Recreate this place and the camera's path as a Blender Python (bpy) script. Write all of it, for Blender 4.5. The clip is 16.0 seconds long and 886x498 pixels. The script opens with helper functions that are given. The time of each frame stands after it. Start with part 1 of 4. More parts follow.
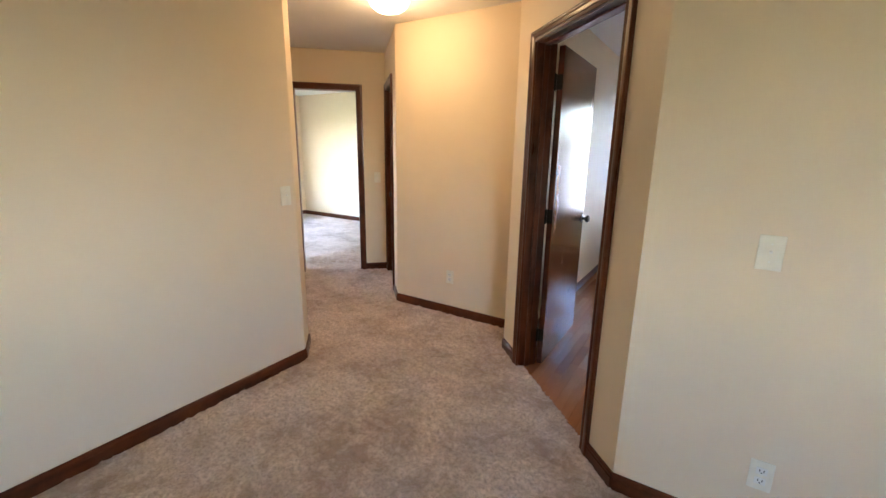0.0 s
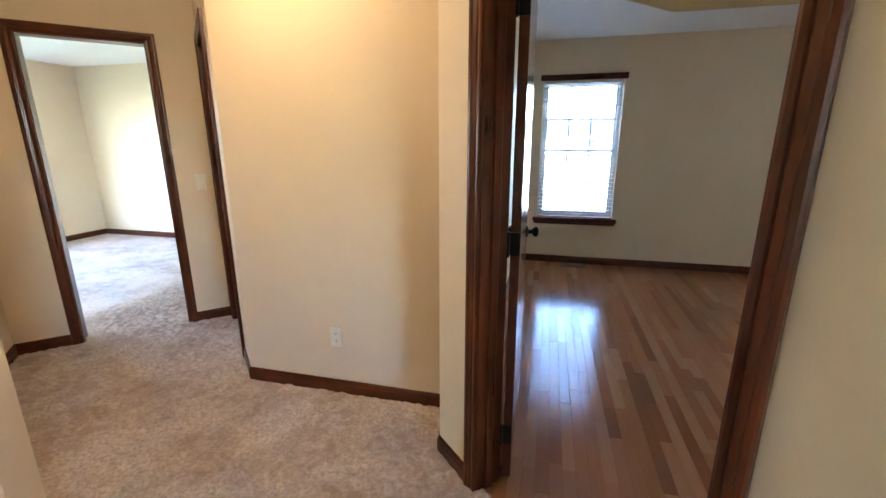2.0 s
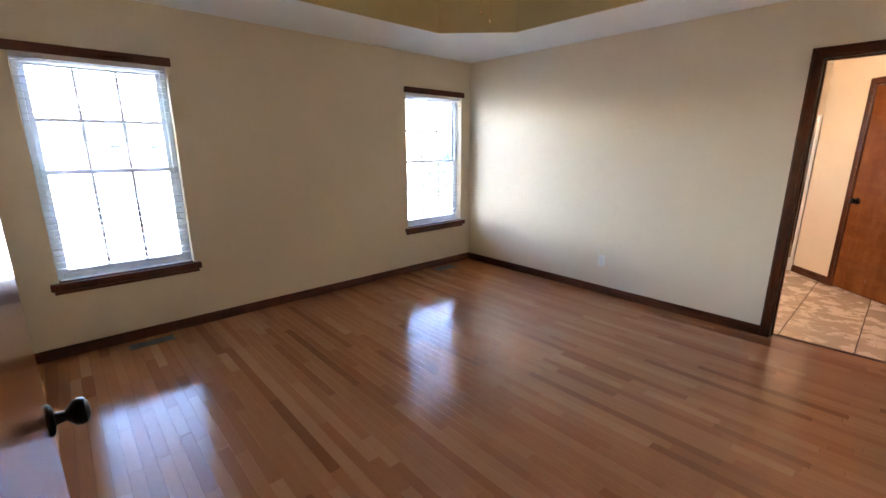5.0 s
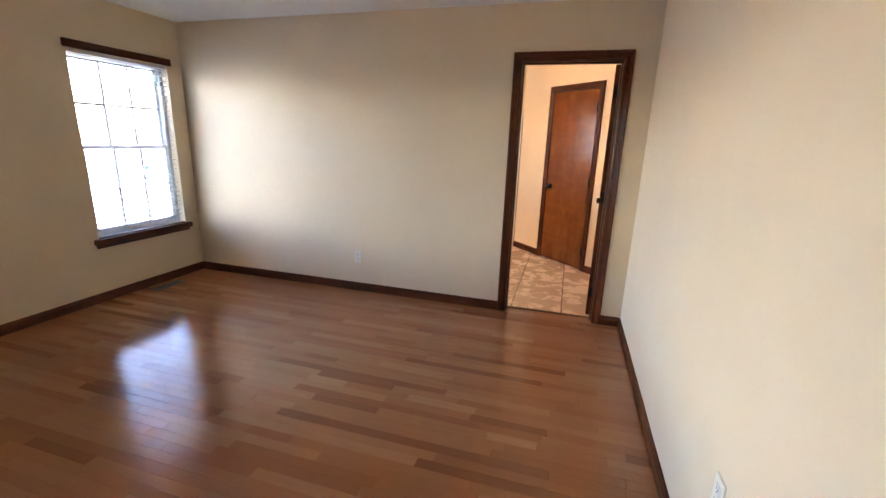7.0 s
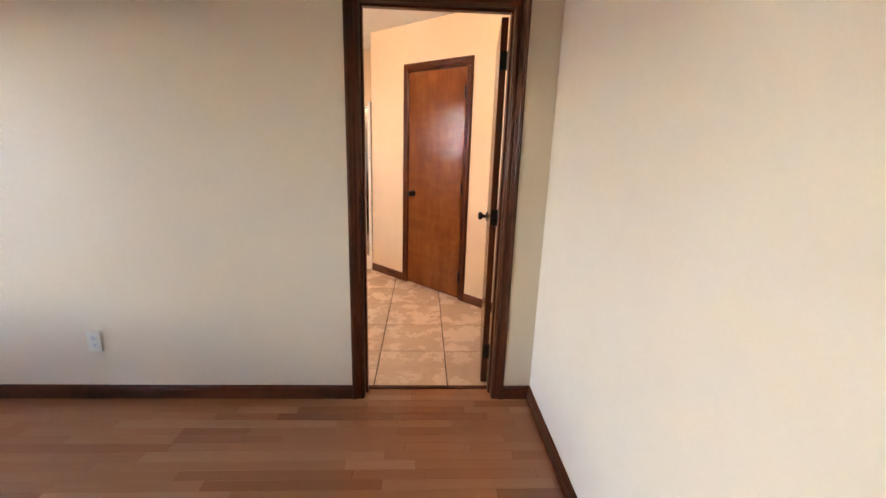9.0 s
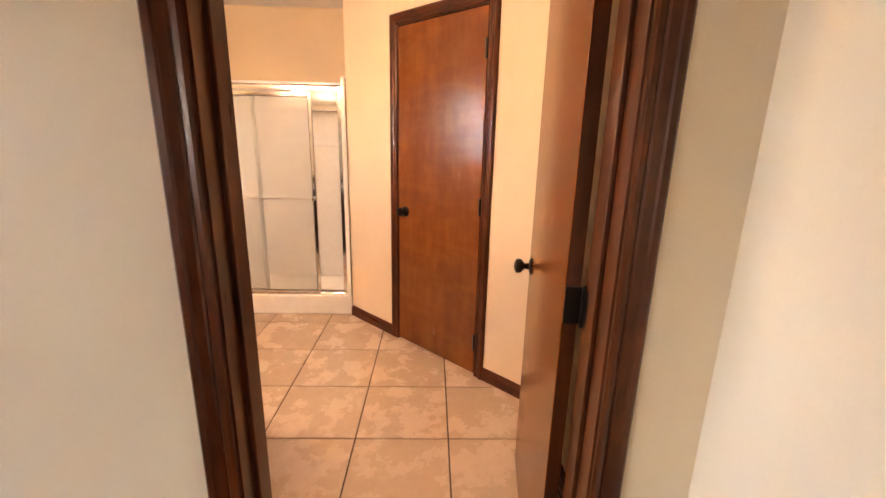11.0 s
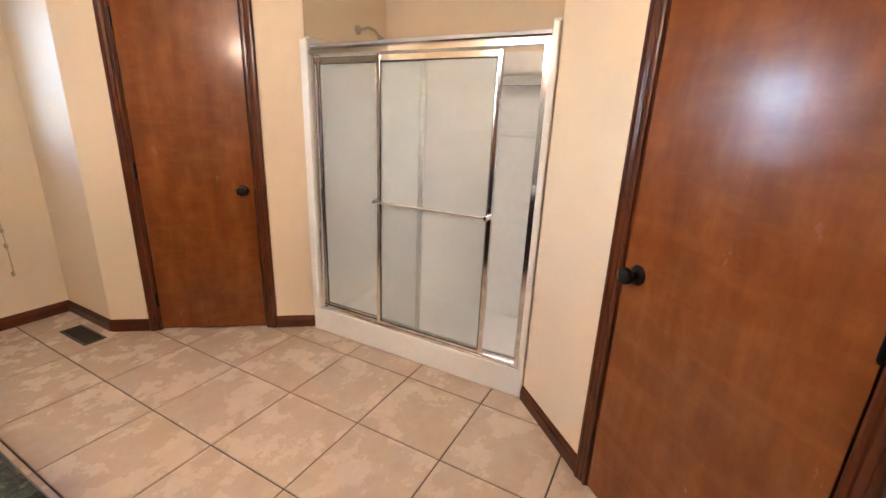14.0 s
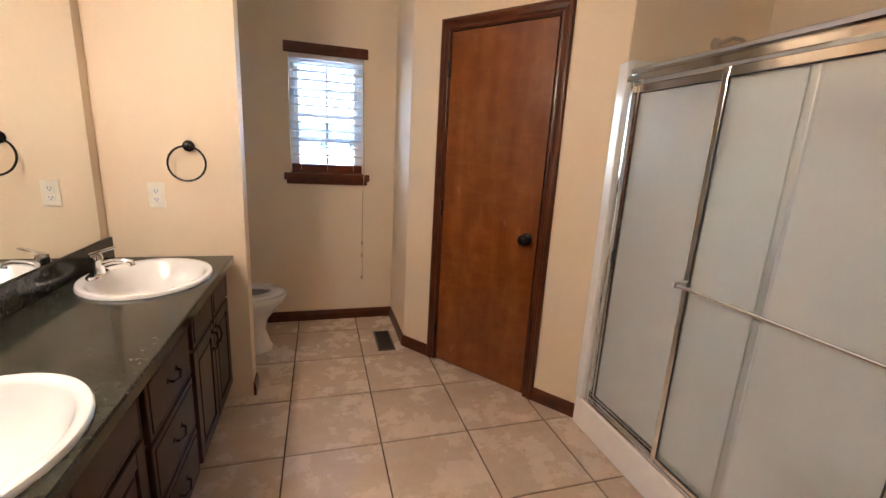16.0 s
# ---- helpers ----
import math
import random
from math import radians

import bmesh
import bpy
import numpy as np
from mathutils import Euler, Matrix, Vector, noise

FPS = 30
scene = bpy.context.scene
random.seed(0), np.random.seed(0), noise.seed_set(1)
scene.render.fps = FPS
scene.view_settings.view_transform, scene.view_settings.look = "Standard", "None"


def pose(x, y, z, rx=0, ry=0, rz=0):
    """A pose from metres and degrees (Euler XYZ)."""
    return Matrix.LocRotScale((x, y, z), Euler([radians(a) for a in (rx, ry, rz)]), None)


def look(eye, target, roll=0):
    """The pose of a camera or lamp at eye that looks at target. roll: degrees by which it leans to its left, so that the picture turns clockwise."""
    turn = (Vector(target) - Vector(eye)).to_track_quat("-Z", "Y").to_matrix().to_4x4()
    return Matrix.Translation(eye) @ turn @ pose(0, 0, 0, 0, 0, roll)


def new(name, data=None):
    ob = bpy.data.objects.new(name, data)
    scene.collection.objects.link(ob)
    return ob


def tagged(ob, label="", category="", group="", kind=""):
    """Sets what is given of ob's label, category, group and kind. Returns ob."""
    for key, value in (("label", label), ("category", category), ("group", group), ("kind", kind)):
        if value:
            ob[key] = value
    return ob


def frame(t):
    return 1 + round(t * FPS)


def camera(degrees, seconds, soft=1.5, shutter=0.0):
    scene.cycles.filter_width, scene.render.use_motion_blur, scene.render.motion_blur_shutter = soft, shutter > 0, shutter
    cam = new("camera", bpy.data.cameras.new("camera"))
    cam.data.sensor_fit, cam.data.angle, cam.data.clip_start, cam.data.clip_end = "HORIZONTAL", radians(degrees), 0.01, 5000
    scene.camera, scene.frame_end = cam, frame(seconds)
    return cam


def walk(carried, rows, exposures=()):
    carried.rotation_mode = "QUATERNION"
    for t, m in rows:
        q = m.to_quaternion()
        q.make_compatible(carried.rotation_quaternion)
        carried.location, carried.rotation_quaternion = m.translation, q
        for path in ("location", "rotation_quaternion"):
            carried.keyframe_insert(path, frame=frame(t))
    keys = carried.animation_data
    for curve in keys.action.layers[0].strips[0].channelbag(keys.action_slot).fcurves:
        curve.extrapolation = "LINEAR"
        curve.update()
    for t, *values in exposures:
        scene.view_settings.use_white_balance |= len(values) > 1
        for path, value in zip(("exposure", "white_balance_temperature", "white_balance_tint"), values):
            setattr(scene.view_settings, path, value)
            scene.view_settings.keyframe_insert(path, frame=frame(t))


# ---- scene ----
cam = camera(93.0, 16.0)
PATH = [
    (0, (2.01, 2.159, 1.442), (0.964, 3.798, 0.975), 0.9),
    (0.5, (1.786, 2.442, 1.428), (0.807, 4.12, 0.952), 0.9),
    (1, (1.566, 2.695, 1.393), (0.687, 4.427, 0.919), 1.1),
    (1.5, (1.367, 2.958, 1.405), (0.663, 4.765, 0.916), 0.2),
    (2, (1.264, 3.228, 1.395), (0.795, 5.108, 0.899), -0.1),
    (2.5, (1.228, 3.463, 1.391), (1.067, 5.389, 0.88), 0.0),
    (3, (1.197, 3.689, 1.405), (1.441, 5.603, 0.88), 0.0),
    (3.5, (1.215, 3.878, 1.417), (1.777, 5.726, 0.899), 0.5),
    (3.7, (1.24, 3.989, 1.404), (1.903, 5.808, 0.902), 0.3),
    (5.8, (1.265, 4.462, 1.481), (2.877, 5.546, 1.005), 1.0),
    (6, (1.297, 4.442, 1.462), (2.968, 5.432, 0.986), 1.3),
    (6.5, (1.455, 4.455, 1.447), (3.249, 5.19, 0.955), 1.5),
    (7, (1.716, 4.517, 1.436), (3.576, 5.057, 0.936), 1.9),
    (7.5, (2.008, 4.612, 1.445), (3.917, 4.933, 0.943), 2.0),
    (8, (2.314, 4.652, 1.415), (4.248, 4.771, 0.918), 1.6),
    (8.5, (2.678, 4.634, 1.434), (4.618, 4.654, 0.947), 1.5),
    (9, (3.072, 4.634, 1.432), (5.006, 4.535, 0.933), 1.8),
    (9.2, (3.214, 4.636, 1.424), (5.145, 4.499, 0.919), 1.5),
    (11.3, (4.641, 4.537, 1.379), (6.577, 4.528, 0.877), 1.2),
    (11.5, (4.747, 4.525, 1.377), (6.68, 4.574, 0.865), 1.2),
    (12, (5.01, 4.543, 1.405), (6.936, 4.692, 0.889), 0.8),
    (12.5, (5.221, 4.524, 1.418), (7.136, 4.787, 0.905), 0.1),
    (13, (5.437, 4.526, 1.410), (7.317, 4.979, 0.898), 0.6),
    (13.5, (5.6, 4.579, 1.39), (7.393, 5.271, 0.838), 1.5),
    (14, (5.763, 4.692, 1.371), (7.455, 5.588, 0.794), 2.4),
    (14.5, (5.932, 4.76, 1.358), (7.468, 5.908, 0.788), 2.4),
    (15, (6.115, 4.785, 1.358), (7.351, 6.271, 0.845), 3.1),
    (15.5, (6.24, 4.849, 1.366), (7.144, 6.563, 0.872), 3.7),
    (16, (6.351, 4.94, 1.368), (6.913, 6.806, 0.916), 3.1),
]

EXPOSURES = [(0.0, 5.45, 6900, 19), (0.5, 5.40, 6800, 18), (1.5, 5.50, 6300, 14), (2.0, 5.70, 6100, 13), (2.5, 5.80, 6000, 12), (3.5, 5.90, 6000, 12), (6.0, 5.80, 7700, 26), (7.0, 5.75, 7600, 25),
             (7.5, 5.65, 7500, 25), (9.0, 5.90, 7500, 26), (11.5, 6.00, 9300, 36), (12.0, 6.00, 9300, 37), (12.5, 5.95, 6600, 17), (13.5, 5.85, 6000, 14), (14.5, 5.75, 5900, 14), (16.0, 5.30, 6000, 15)]
walk(cam, [(t, look(eye, target, roll)) for t, eye, target, roll in PATH], EXPOSURES)

# ---- world and light ----
world = bpy.data.worlds.new("sky")
scene.world = world
world.use_nodes = True
wn = world.node_tree.nodes
sky = wn.new("ShaderNodeTexSky")
sky.sky_type = "NISHITA"
sky.sun_disc = False
sky.sun_elevation, sky.sun_rotation = radians(45), radians(170)
sky.ozone_density, sky.dust_density = 3.5, 0.3
wn["Background"].inputs["Strength"].default_value = 0.15
world.node_tree.links.new(sky.outputs["Color"], wn["Background"].inputs["Color"])

sun = new("sun", bpy.data.lights.new("sun", "SUN"))
sun.data.energy, sun.data.angle, sun.data.color = 2.5, radians(0.6), (1.0, 0.95, 0.88)
sun.matrix_world = look((0, 0, 20), (-3.47, 19.7, 0.0))


def area_lamp(name, eye, target, w, h, watts, colour):
    ob = new(name, bpy.data.lights.new(name, "AREA"))
    ob.data.shape, ob.data.size, ob.data.size_y = "RECTANGLE", w, h
    ob.data.energy, ob.data.color = watts, colour
    ob.matrix_world = look(eye, target)
    return ob


WARM = (1.0, 0.70, 0.36)


# daylight enters by the window openings and two added, unseen ones
def sky_opening(x0, x1, y0, y1, z0, z1, way):
    """The opening through which the sky's light enters a room, looking the way it enters."""
    mid = Vector(((x0 + x1) / 2, (y0 + y1) / 2, (z0 + z1) / 2))
    wide = (x1 - x0) + (y1 - y0)
    lamp = area_lamp("daylight", mid, mid + Vector(way), wide, z1 - z0, 1.0, (1, 1, 1))
    lamp.data.cycles.is_portal = True
    return lamp


sky_opening(1.15, 1.98, 8.40, 8.40, 0.545, 2.03, (0, -1, 0))
sky_opening(4.19, 5.04, 8.40, 8.40, 0.545, 2.03, (0, -1, 0))
sky_opening(6.155, 6.675, 8.40, 8.40, 1.165, 1.985, (0, -1, 0))
# unseen opening, its place assumed, added to light the far room
sky_opening(-5.59, -5.59, 4.245, 6.745, 0.35, 2.1, (1, 0, 0))
# unseen opening, added to bring daylight into the hall
sky_opening(4.61, 4.61, 0.0, 1.2, 0.9, 2.05, (-1, 0, 0))


def bulb(name, at_, radius, watts, colour):
    ob = new(name, bpy.data.lights.new(name, "POINT"))
    ob.data.energy, ob.data.color, ob.data.shadow_soft_size = watts, colour, radius
    ob.location = at_
    return ob


bulb("hall_lamp_light", (-0.01, 4.60, 2.27), 0.09, 0.30, WARM)
# ---- helpers ----
V = Vector


def mesh_of(bm, name):
    me = bpy.data.meshes.new(name)
    bmesh.ops.recalc_face_normals(bm, faces=bm.faces[:])
    bm.to_mesh(me)
    bm.free()
    return me


def part(name, bm, mat, parent=None, label="", smooth=False, m=None):
    me = mesh_of(bm, name) if isinstance(bm, bmesh.types.BMesh) else bm
    if not me.materials:
        me.materials.append(mat)
    if smooth:
        for p in me.polygons:
            p.use_smooth = True
        me.set_sharp_from_angle(angle=radians(40))
    ob = new(name, me)
    if parent is not None:
        ob.parent = parent
    if m is not None:
        ob.matrix_basis = m
    if label:
        tagged(ob, label)
    return ob


def thing(name, m, label, category, group="", kind=""):
    return tagged(place(new(name), m), label, category, group, kind)


def place(ob, m):
    ob.matrix_basis = m
    return ob


def box(bm, x0, x1, y0, y1, z0, z1, bevel=0.0, seg=1):
    vs = [bm.verts.new((x, y, z)) for x in (x0, x1) for y in (y0, y1) for z in (z0, z1)]
    fs = [bm.faces.new([vs[i] for i in q]) for q in ((0, 1, 3, 2), (4, 6, 7, 5), (0, 4, 5, 1), (2, 3, 7, 6), (0, 2, 6, 4), (1, 5, 7, 3))]
    if bevel:
        edges = {e for f in fs for e in f.edges}
        bmesh.ops.bevel(bm, geom=list(edges), offset=bevel, segments=seg, affect="EDGES", profile=0.5)
    return bm


def boxes(*dims, bevel=0.0, seg=1):
    bm = bmesh.new()
    for d in dims:
        tmp = bmesh.new()
        box(tmp, *d, bevel=bevel, seg=seg)
        me = bpy.data.meshes.new("tmp")
        tmp.to_mesh(me)
        tmp.free()
        bm.from_mesh(me)
        bpy.data.meshes.remove(me)
    return bm


def lathe(profile, seg=20, axis="z"):
    """A body of revolution from (radius, height) pairs."""
    bm = bmesh.new()
    rings = []
    for r, h in profile:
        ring = []
        for i in range(seg):
            a = 2 * math.pi * i / seg
            c, s = r * math.cos(a), r * math.sin(a)
            ring.append(bm.verts.new({"z": (c, s, h), "y": (c, h, s), "x": (h, c, s)}[axis]))
        rings.append(ring)
    for a, b in zip(rings, rings[1:]):
        for i in range(seg):
            bm.faces.new((a[i], a[(i + 1) % seg], b[(i + 1) % seg], b[i]))
    bm.faces.new(rings[0])
    bm.faces.new(rings[-1])
    return bm


def tube(points, r, seg=8):
    """A round rod along points."""
    bm = bmesh.new()
    pts = [V(p) for p in points]
    rings = []
    for i, p in enumerate(pts):
        d = (pts[min(i + 1, len(pts) - 1)] - pts[max(i - 1, 0)]).normalized()
        q = d.to_track_quat("Z", "Y")
        rings.append([bm.verts.new(p + q @ V((r * math.cos(2 * math.pi * k / seg), r * math.sin(2 * math.pi * k / seg), 0))) for k in range(seg)])
    for a, b in zip(rings, rings[1:]):
        for k in range(seg):
            bm.faces.new((a[k], a[(k + 1) % seg], b[(k + 1) % seg], b[k]))
    bm.faces.new(rings[0])
    bm.faces.new(rings[-1])
    return bm


def extruded(profile, a, b, along="x"):
    """A profile of (u, v) pairs drawn from a to b along an axis: x gives (t, u, v), y gives (u, t, v), z gives (u, v, t)."""
    bm = bmesh.new()
    put = {"x": lambda t, u, v: (t, u, v), "y": lambda t, u, v: (u, t, v), "z": lambda t, u, v: (u, v, t)}[along]
    r0 = [bm.verts.new(put(a, u, v)) for u, v in profile]
    r1 = [bm.verts.new(put(b, u, v)) for u, v in profile]
    n = len(profile)
    for i in range(n):
        bm.faces.new((r0[i], r0[(i + 1) % n], r1[(i + 1) % n], r1[i]))
    bm.faces.new(r0)
    bm.faces.new(r1)
    return bm


# ---- materials ----
def material(name):
    m = bpy.data.materials.new(name)
    m.use_nodes = True
    return m, m.node_tree.nodes, m.node_tree.links, m.node_tree.nodes["Principled BSDF"]


def coords(n, l, scale=(1, 1, 1), world_space=False):
    if world_space:
        src = n.new("ShaderNodeNewGeometry").outputs["Position"]
    else:
        src = n.new("ShaderNodeTexCoord").outputs["Object"]
    mp = n.new("ShaderNodeMapping")
    mp.inputs["Scale"].default_value = scale
    l.new(src, mp.inputs["Vector"])
    return mp.outputs["Vector"]


def noise_tex(n, l, vec, scale, detail=4.0, rough=0.55, dist=0.0):
    t = n.new("ShaderNodeTexNoise")
    t.inputs["Scale"].default_value, t.inputs["Detail"].default_value = scale, detail
    t.inputs["Roughness"].default_value, t.inputs["Distortion"].default_value = rough, dist
    l.new(vec, t.inputs["Vector"])
    return t.outputs["Fac"]


def ramp(n, l, fac, stops):
    r = n.new("ShaderNodeValToRGB")
    r.color_ramp.elements[0].position, r.color_ramp.elements[0].color = stops[0][0], (*stops[0][1], 1)
    r.color_ramp.elements[1].position, r.color_ramp.elements[1].color = stops[-1][0], (*stops[-1][1], 1)
    for p, c in stops[1:-1]:
        e = r.color_ramp.elements.new(p)
        e.color = (*c, 1)
    l.new(fac, r.inputs["Fac"])
    return r.outputs["Color"]


def mix(n, l, fac, a, b, mode="MIX"):
    m = n.new("ShaderNodeMix")
    m.data_type, m.blend_type = "RGBA", mode
    for sock, v in ((m.inputs[0], fac), (m.inputs[6], a), (m.inputs[7], b)):
        if isinstance(v, (int, float)):
            sock.default_value = v
        elif isinstance(v, tuple):
            sock.default_value = (*v, 1)
        else:
            l.new(v, sock)
    return m.outputs[2]


def bump(n, l, height, strength, distance, b):
    x = n.new("ShaderNodeBump")
    x.inputs["Strength"].default_value, x.inputs["Distance"].default_value = strength, distance
    l.new(height, x.inputs["Height"])
    l.new(x.outputs["Normal"], b.inputs["Normal"])
    return x


def span(n, l, fac, lo, hi):
    x = n.new("ShaderNodeMapRange")
    x.inputs["To Min"].default_value, x.inputs["To Max"].default_value = lo, hi
    l.new(fac, x.inputs["Value"])
    return x.outputs["Result"]


def paint(name, col, col2, rough=0.55, relief=0.25):
    m, n, l, b = material(name)
    v = coords(n, l, world_space=True)
    f = noise_tex(n, l, v, 1.3, 5)
    l.new(ramp(n, l, f, [(0.3, col), (0.7, col2)]), b.inputs["Base Color"])
    l.new(span(n, l, noise_tex(n, l, v, 6, 3), rough - 0.06, rough + 0.08), b.inputs["Roughness"])
    bump(n, l, noise_tex(n, l, v, 160, 3), relief, 0.0015, b)
    b.inputs["Specular IOR Level"].default_value = 0.35
    return m


def timber(name, dark, light, rough=0.32, grain=(1, 1, 0.14), coat=0.3, mottle=0.5, streak=0.35):
    """Stained wood; the grain runs along local z unless grain says otherwise."""
    m, n, l, b = material(name)
    v = coords(n, l, grain)
    tc = n.new("ShaderNodeObjectInfo")
    add = n.new("ShaderNodeVectorMath")
    add.operation = "ADD"
    comb = n.new("ShaderNodeCombineXYZ")
    mul = n.new("ShaderNodeMath")
    mul.operation = "MULTIPLY"
    mul.inputs[1].default_value = 37.0
    l.new(tc.outputs["Random"], mul.inputs[0])
    l.new(mul.outputs[0], comb.inputs[0])
    l.new(mul.outputs[0], comb.inputs[2])
    l.new(v, add.inputs[0])
    l.new(comb.outputs[0], add.inputs[1])
    vec = add.outputs[0]
    f1 = noise_tex(n, l, vec, 22, 4, 0.5, 0.15)
    f2 = noise_tex(n, l, vec, 120, 3, 0.6)
    big = noise_tex(n, l, coords(n, l, (1, 1, 0.7)), 7.0, 5, 0.65, 1.2)
    c = ramp(n, l, f1, [(0.28, dark), (0.72, light)])
    c = mix(n, l, span(n, l, f2, 0.0, streak), c, dark)
    c = mix(n, l, ramp(n, l, big, [(0.35, (0, 0, 0)), (0.75, (mottle, mottle, mottle))]), c, tuple(v * 1.35 for v in light))
    l.new(c, b.inputs["Base Color"])
    l.new(span(n, l, f1, rough - 0.05, rough + 0.1), b.inputs["Roughness"])
    b.inputs["Coat Weight"].default_value, b.inputs["Coat Roughness"].default_value = coat, 0.15
    b.inputs["Specular IOR Level"].default_value = 0.25
    bump(n, l, f2, 0.12, 0.001, b)
    return m


def veneer(name, dark, mid, light, rough=0.24):
    """Rotary-cut stained veneer: slow upright figure, cloudy blotches of stain and fine pores."""
    m, n, l, b = material(name)
    info = n.new("ShaderNodeObjectInfo")
    k = n.new("ShaderNodeMath")
    k.operation = "MULTIPLY"
    k.inputs[1].default_value = 19.0
    l.new(info.outputs["Random"], k.inputs[0])
    off = n.new("ShaderNodeCombineXYZ")
    l.new(k.outputs[0], off.inputs[0])
    l.new(k.outputs[0], off.inputs[2])

    def shifted(scale):
        add = n.new("ShaderNodeVectorMath")
        add.operation = "ADD"
        l.new(coords(n, l, scale), add.inputs[0])
        l.new(off.outputs[0], add.inputs[1])
        return add.outputs[0]

    figure = noise_tex(n, l, shifted((1, 1, 0.16)), 10.0, 8, 0.62, 0.0)
    cloud = noise_tex(n, l, shifted((1, 1, 0.55)), 7.0, 9, 0.66, 0.0)
    curl = noise_tex(n, l, shifted((0.5, 0.5, 1.6)), 9.0, 9, 0.66, 0.0)
    pore = noise_tex(n, l, shifted((1, 1, 0.03)), 160, 3, 0.6)
    c = ramp(n, l, figure, [(0.25, dark), (0.5, mid), (0.8, light)])
    c = mix(n, l, ramp(n, l, cloud, [(0.34, (0.75, 0.75, 0.75)), (0.60, (0, 0, 0))]), c, dark)
    c = mix(n, l, ramp(n, l, curl, [(0.48, (0, 0, 0)), (0.75, (0.5, 0.5, 0.5))]), c, light)
    c = mix(n, l, span(n, l, pore, 0.0, 0.25), c, dark)
    l.new(c, b.inputs["Base Color"])
    l.new(span(n, l, cloud, rough - 0.05, rough + 0.08), b.inputs["Roughness"])
    b.inputs["Coat Weight"].default_value, b.inputs["Coat Roughness"].default_value = 0.3, 0.13
    b.inputs["Specular IOR Level"].default_value = 0.3
    bump(n, l, figure, 0.02, 0.002, b)
    return m


def plain(name, col, rough=0.4, metal=0.0, var=0.12, relief=0.0, coat=0.0):
    m, n, l, b = material(name)
    v = coords(n, l)
    f = noise_tex(n, l, v, 18, 4)
    dk = tuple(c * (1 - var) for c in col)
    l.new(ramp(n, l, f, [(0.3, dk), (0.7, col)]), b.inputs["Base Color"])
    l.new(span(n, l, noise_tex(n, l, v, 40, 3), max(rough - 0.05, 0.02), rough + 0.06), b.inputs["Roughness"])
    b.inputs["Metallic"].default_value, b.inputs["Coat Weight"].default_value = metal, coat
    if relief:
        bump(n, l, noise_tex(n, l, v, 220, 3), relief, 0.001, b)
    return m


WALL = paint("cream_wall_paint", (0.73, 0.595, 0.425), (0.77, 0.635, 0.46))
GOLD = paint("golden_tray_paint", (0.56, 0.42, 0.20), (0.60, 0.455, 0.225))
CEIL = paint("white_ceiling_texture", (0.80, 0.80, 0.79), (0.84, 0.84, 0.83), 0.7, 0.8)
TRIM = timber("dark_stained_trim", (0.030, 0.0070, 0.0022), (0.118, 0.0290, 0.0085), 0.28, coat=0.18)
TRIM_X = timber("dark_stained_trim_level", (0.030, 0.0070, 0.0022), (0.118, 0.0290, 0.0085), 0.28, grain=(0.08, 1, 1), coat=0.18)
DOOR = veneer("red_brown_door_veneer", (0.135, 0.036, 0.0080), (0.208, 0.064, 0.0150), (0.295, 0.104, 0.0275))
BRONZE = plain("dark_bronze", (0.02, 0.016, 0.014), 0.3, 0.8)
NICKEL = plain("brushed_nickel", (0.55, 0.50, 0.44), 0.3, 1.0, 0.08)
CHROME = plain("polished_chrome", (0.82, 0.83, 0.84), 0.1, 1.0, 0.04)
WHITE = plain("white_plastic", (0.80, 0.79, 0.74), 0.35)
IVORY = plain("ivory_plate_plastic", (0.82, 0.77, 0.64), 0.35)
VINYL = plain("white_vinyl_window", (0.70, 0.72, 0.74), 0.35)
BAR = plain("grey_glazing_bar", (0.46, 0.47, 0.48), 0.4)
PORCELAIN = plain("white_porcelain", (0.85, 0.84, 0.82), 0.08, coat=0.5, var=0.03)
ACRYLIC = plain("white_fibreglass", (0.82, 0.80, 0.76), 0.18, coat=0.3, var=0.05)
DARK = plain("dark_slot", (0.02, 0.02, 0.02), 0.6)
SLAT = plain("pale_blind_slat", (0.74, 0.74, 0.72), 0.4)
VENT = plain("brown_register_metal", (0.10, 0.075, 0.06), 0.45, 0.5)
CAB = timber("dark_cabinet_wood", (0.015, 0.005, 0.0032), (0.044, 0.0135, 0.0072), 0.32, coat=0.08)


def glass_mat():
    m, n, l, b = material("window_glass")
    b.inputs["Base Color"].default_value = (0.95, 0.98, 1, 1)
    b.inputs["Roughness"].default_value, b.inputs["IOR"].default_value = 0.0, 1.45
    b.inputs["Transmission Weight"].default_value = 1.0
    return m


def frosted_mat():
    m, n, l, b = material("obscure_shower_glass")
    b.inputs["Base Color"].default_value = (0.82, 0.83, 0.80, 1)
    b.inputs["Roughness"].default_value, b.inputs["IOR"].default_value = 0.22, 1.25
    b.inputs["Transmission Weight"].default_value = 0.80
    v = coords(n, l)
    bump(n, l, noise_tex(n, l, v, 260, 2), 0.18, 0.002, b)
    return m


def mirror_mat():
    m, n, l, b = material("silvered_mirror")
    b.inputs["Base Color"].default_value = (0.9, 0.92, 0.9, 1)
    b.inputs["Metallic"].default_value, b.inputs["Roughness"].default_value = 1.0, 0.01
    return m


GLASS, FROST, MIRROR = glass_mat(), frosted_mat(), mirror_mat()


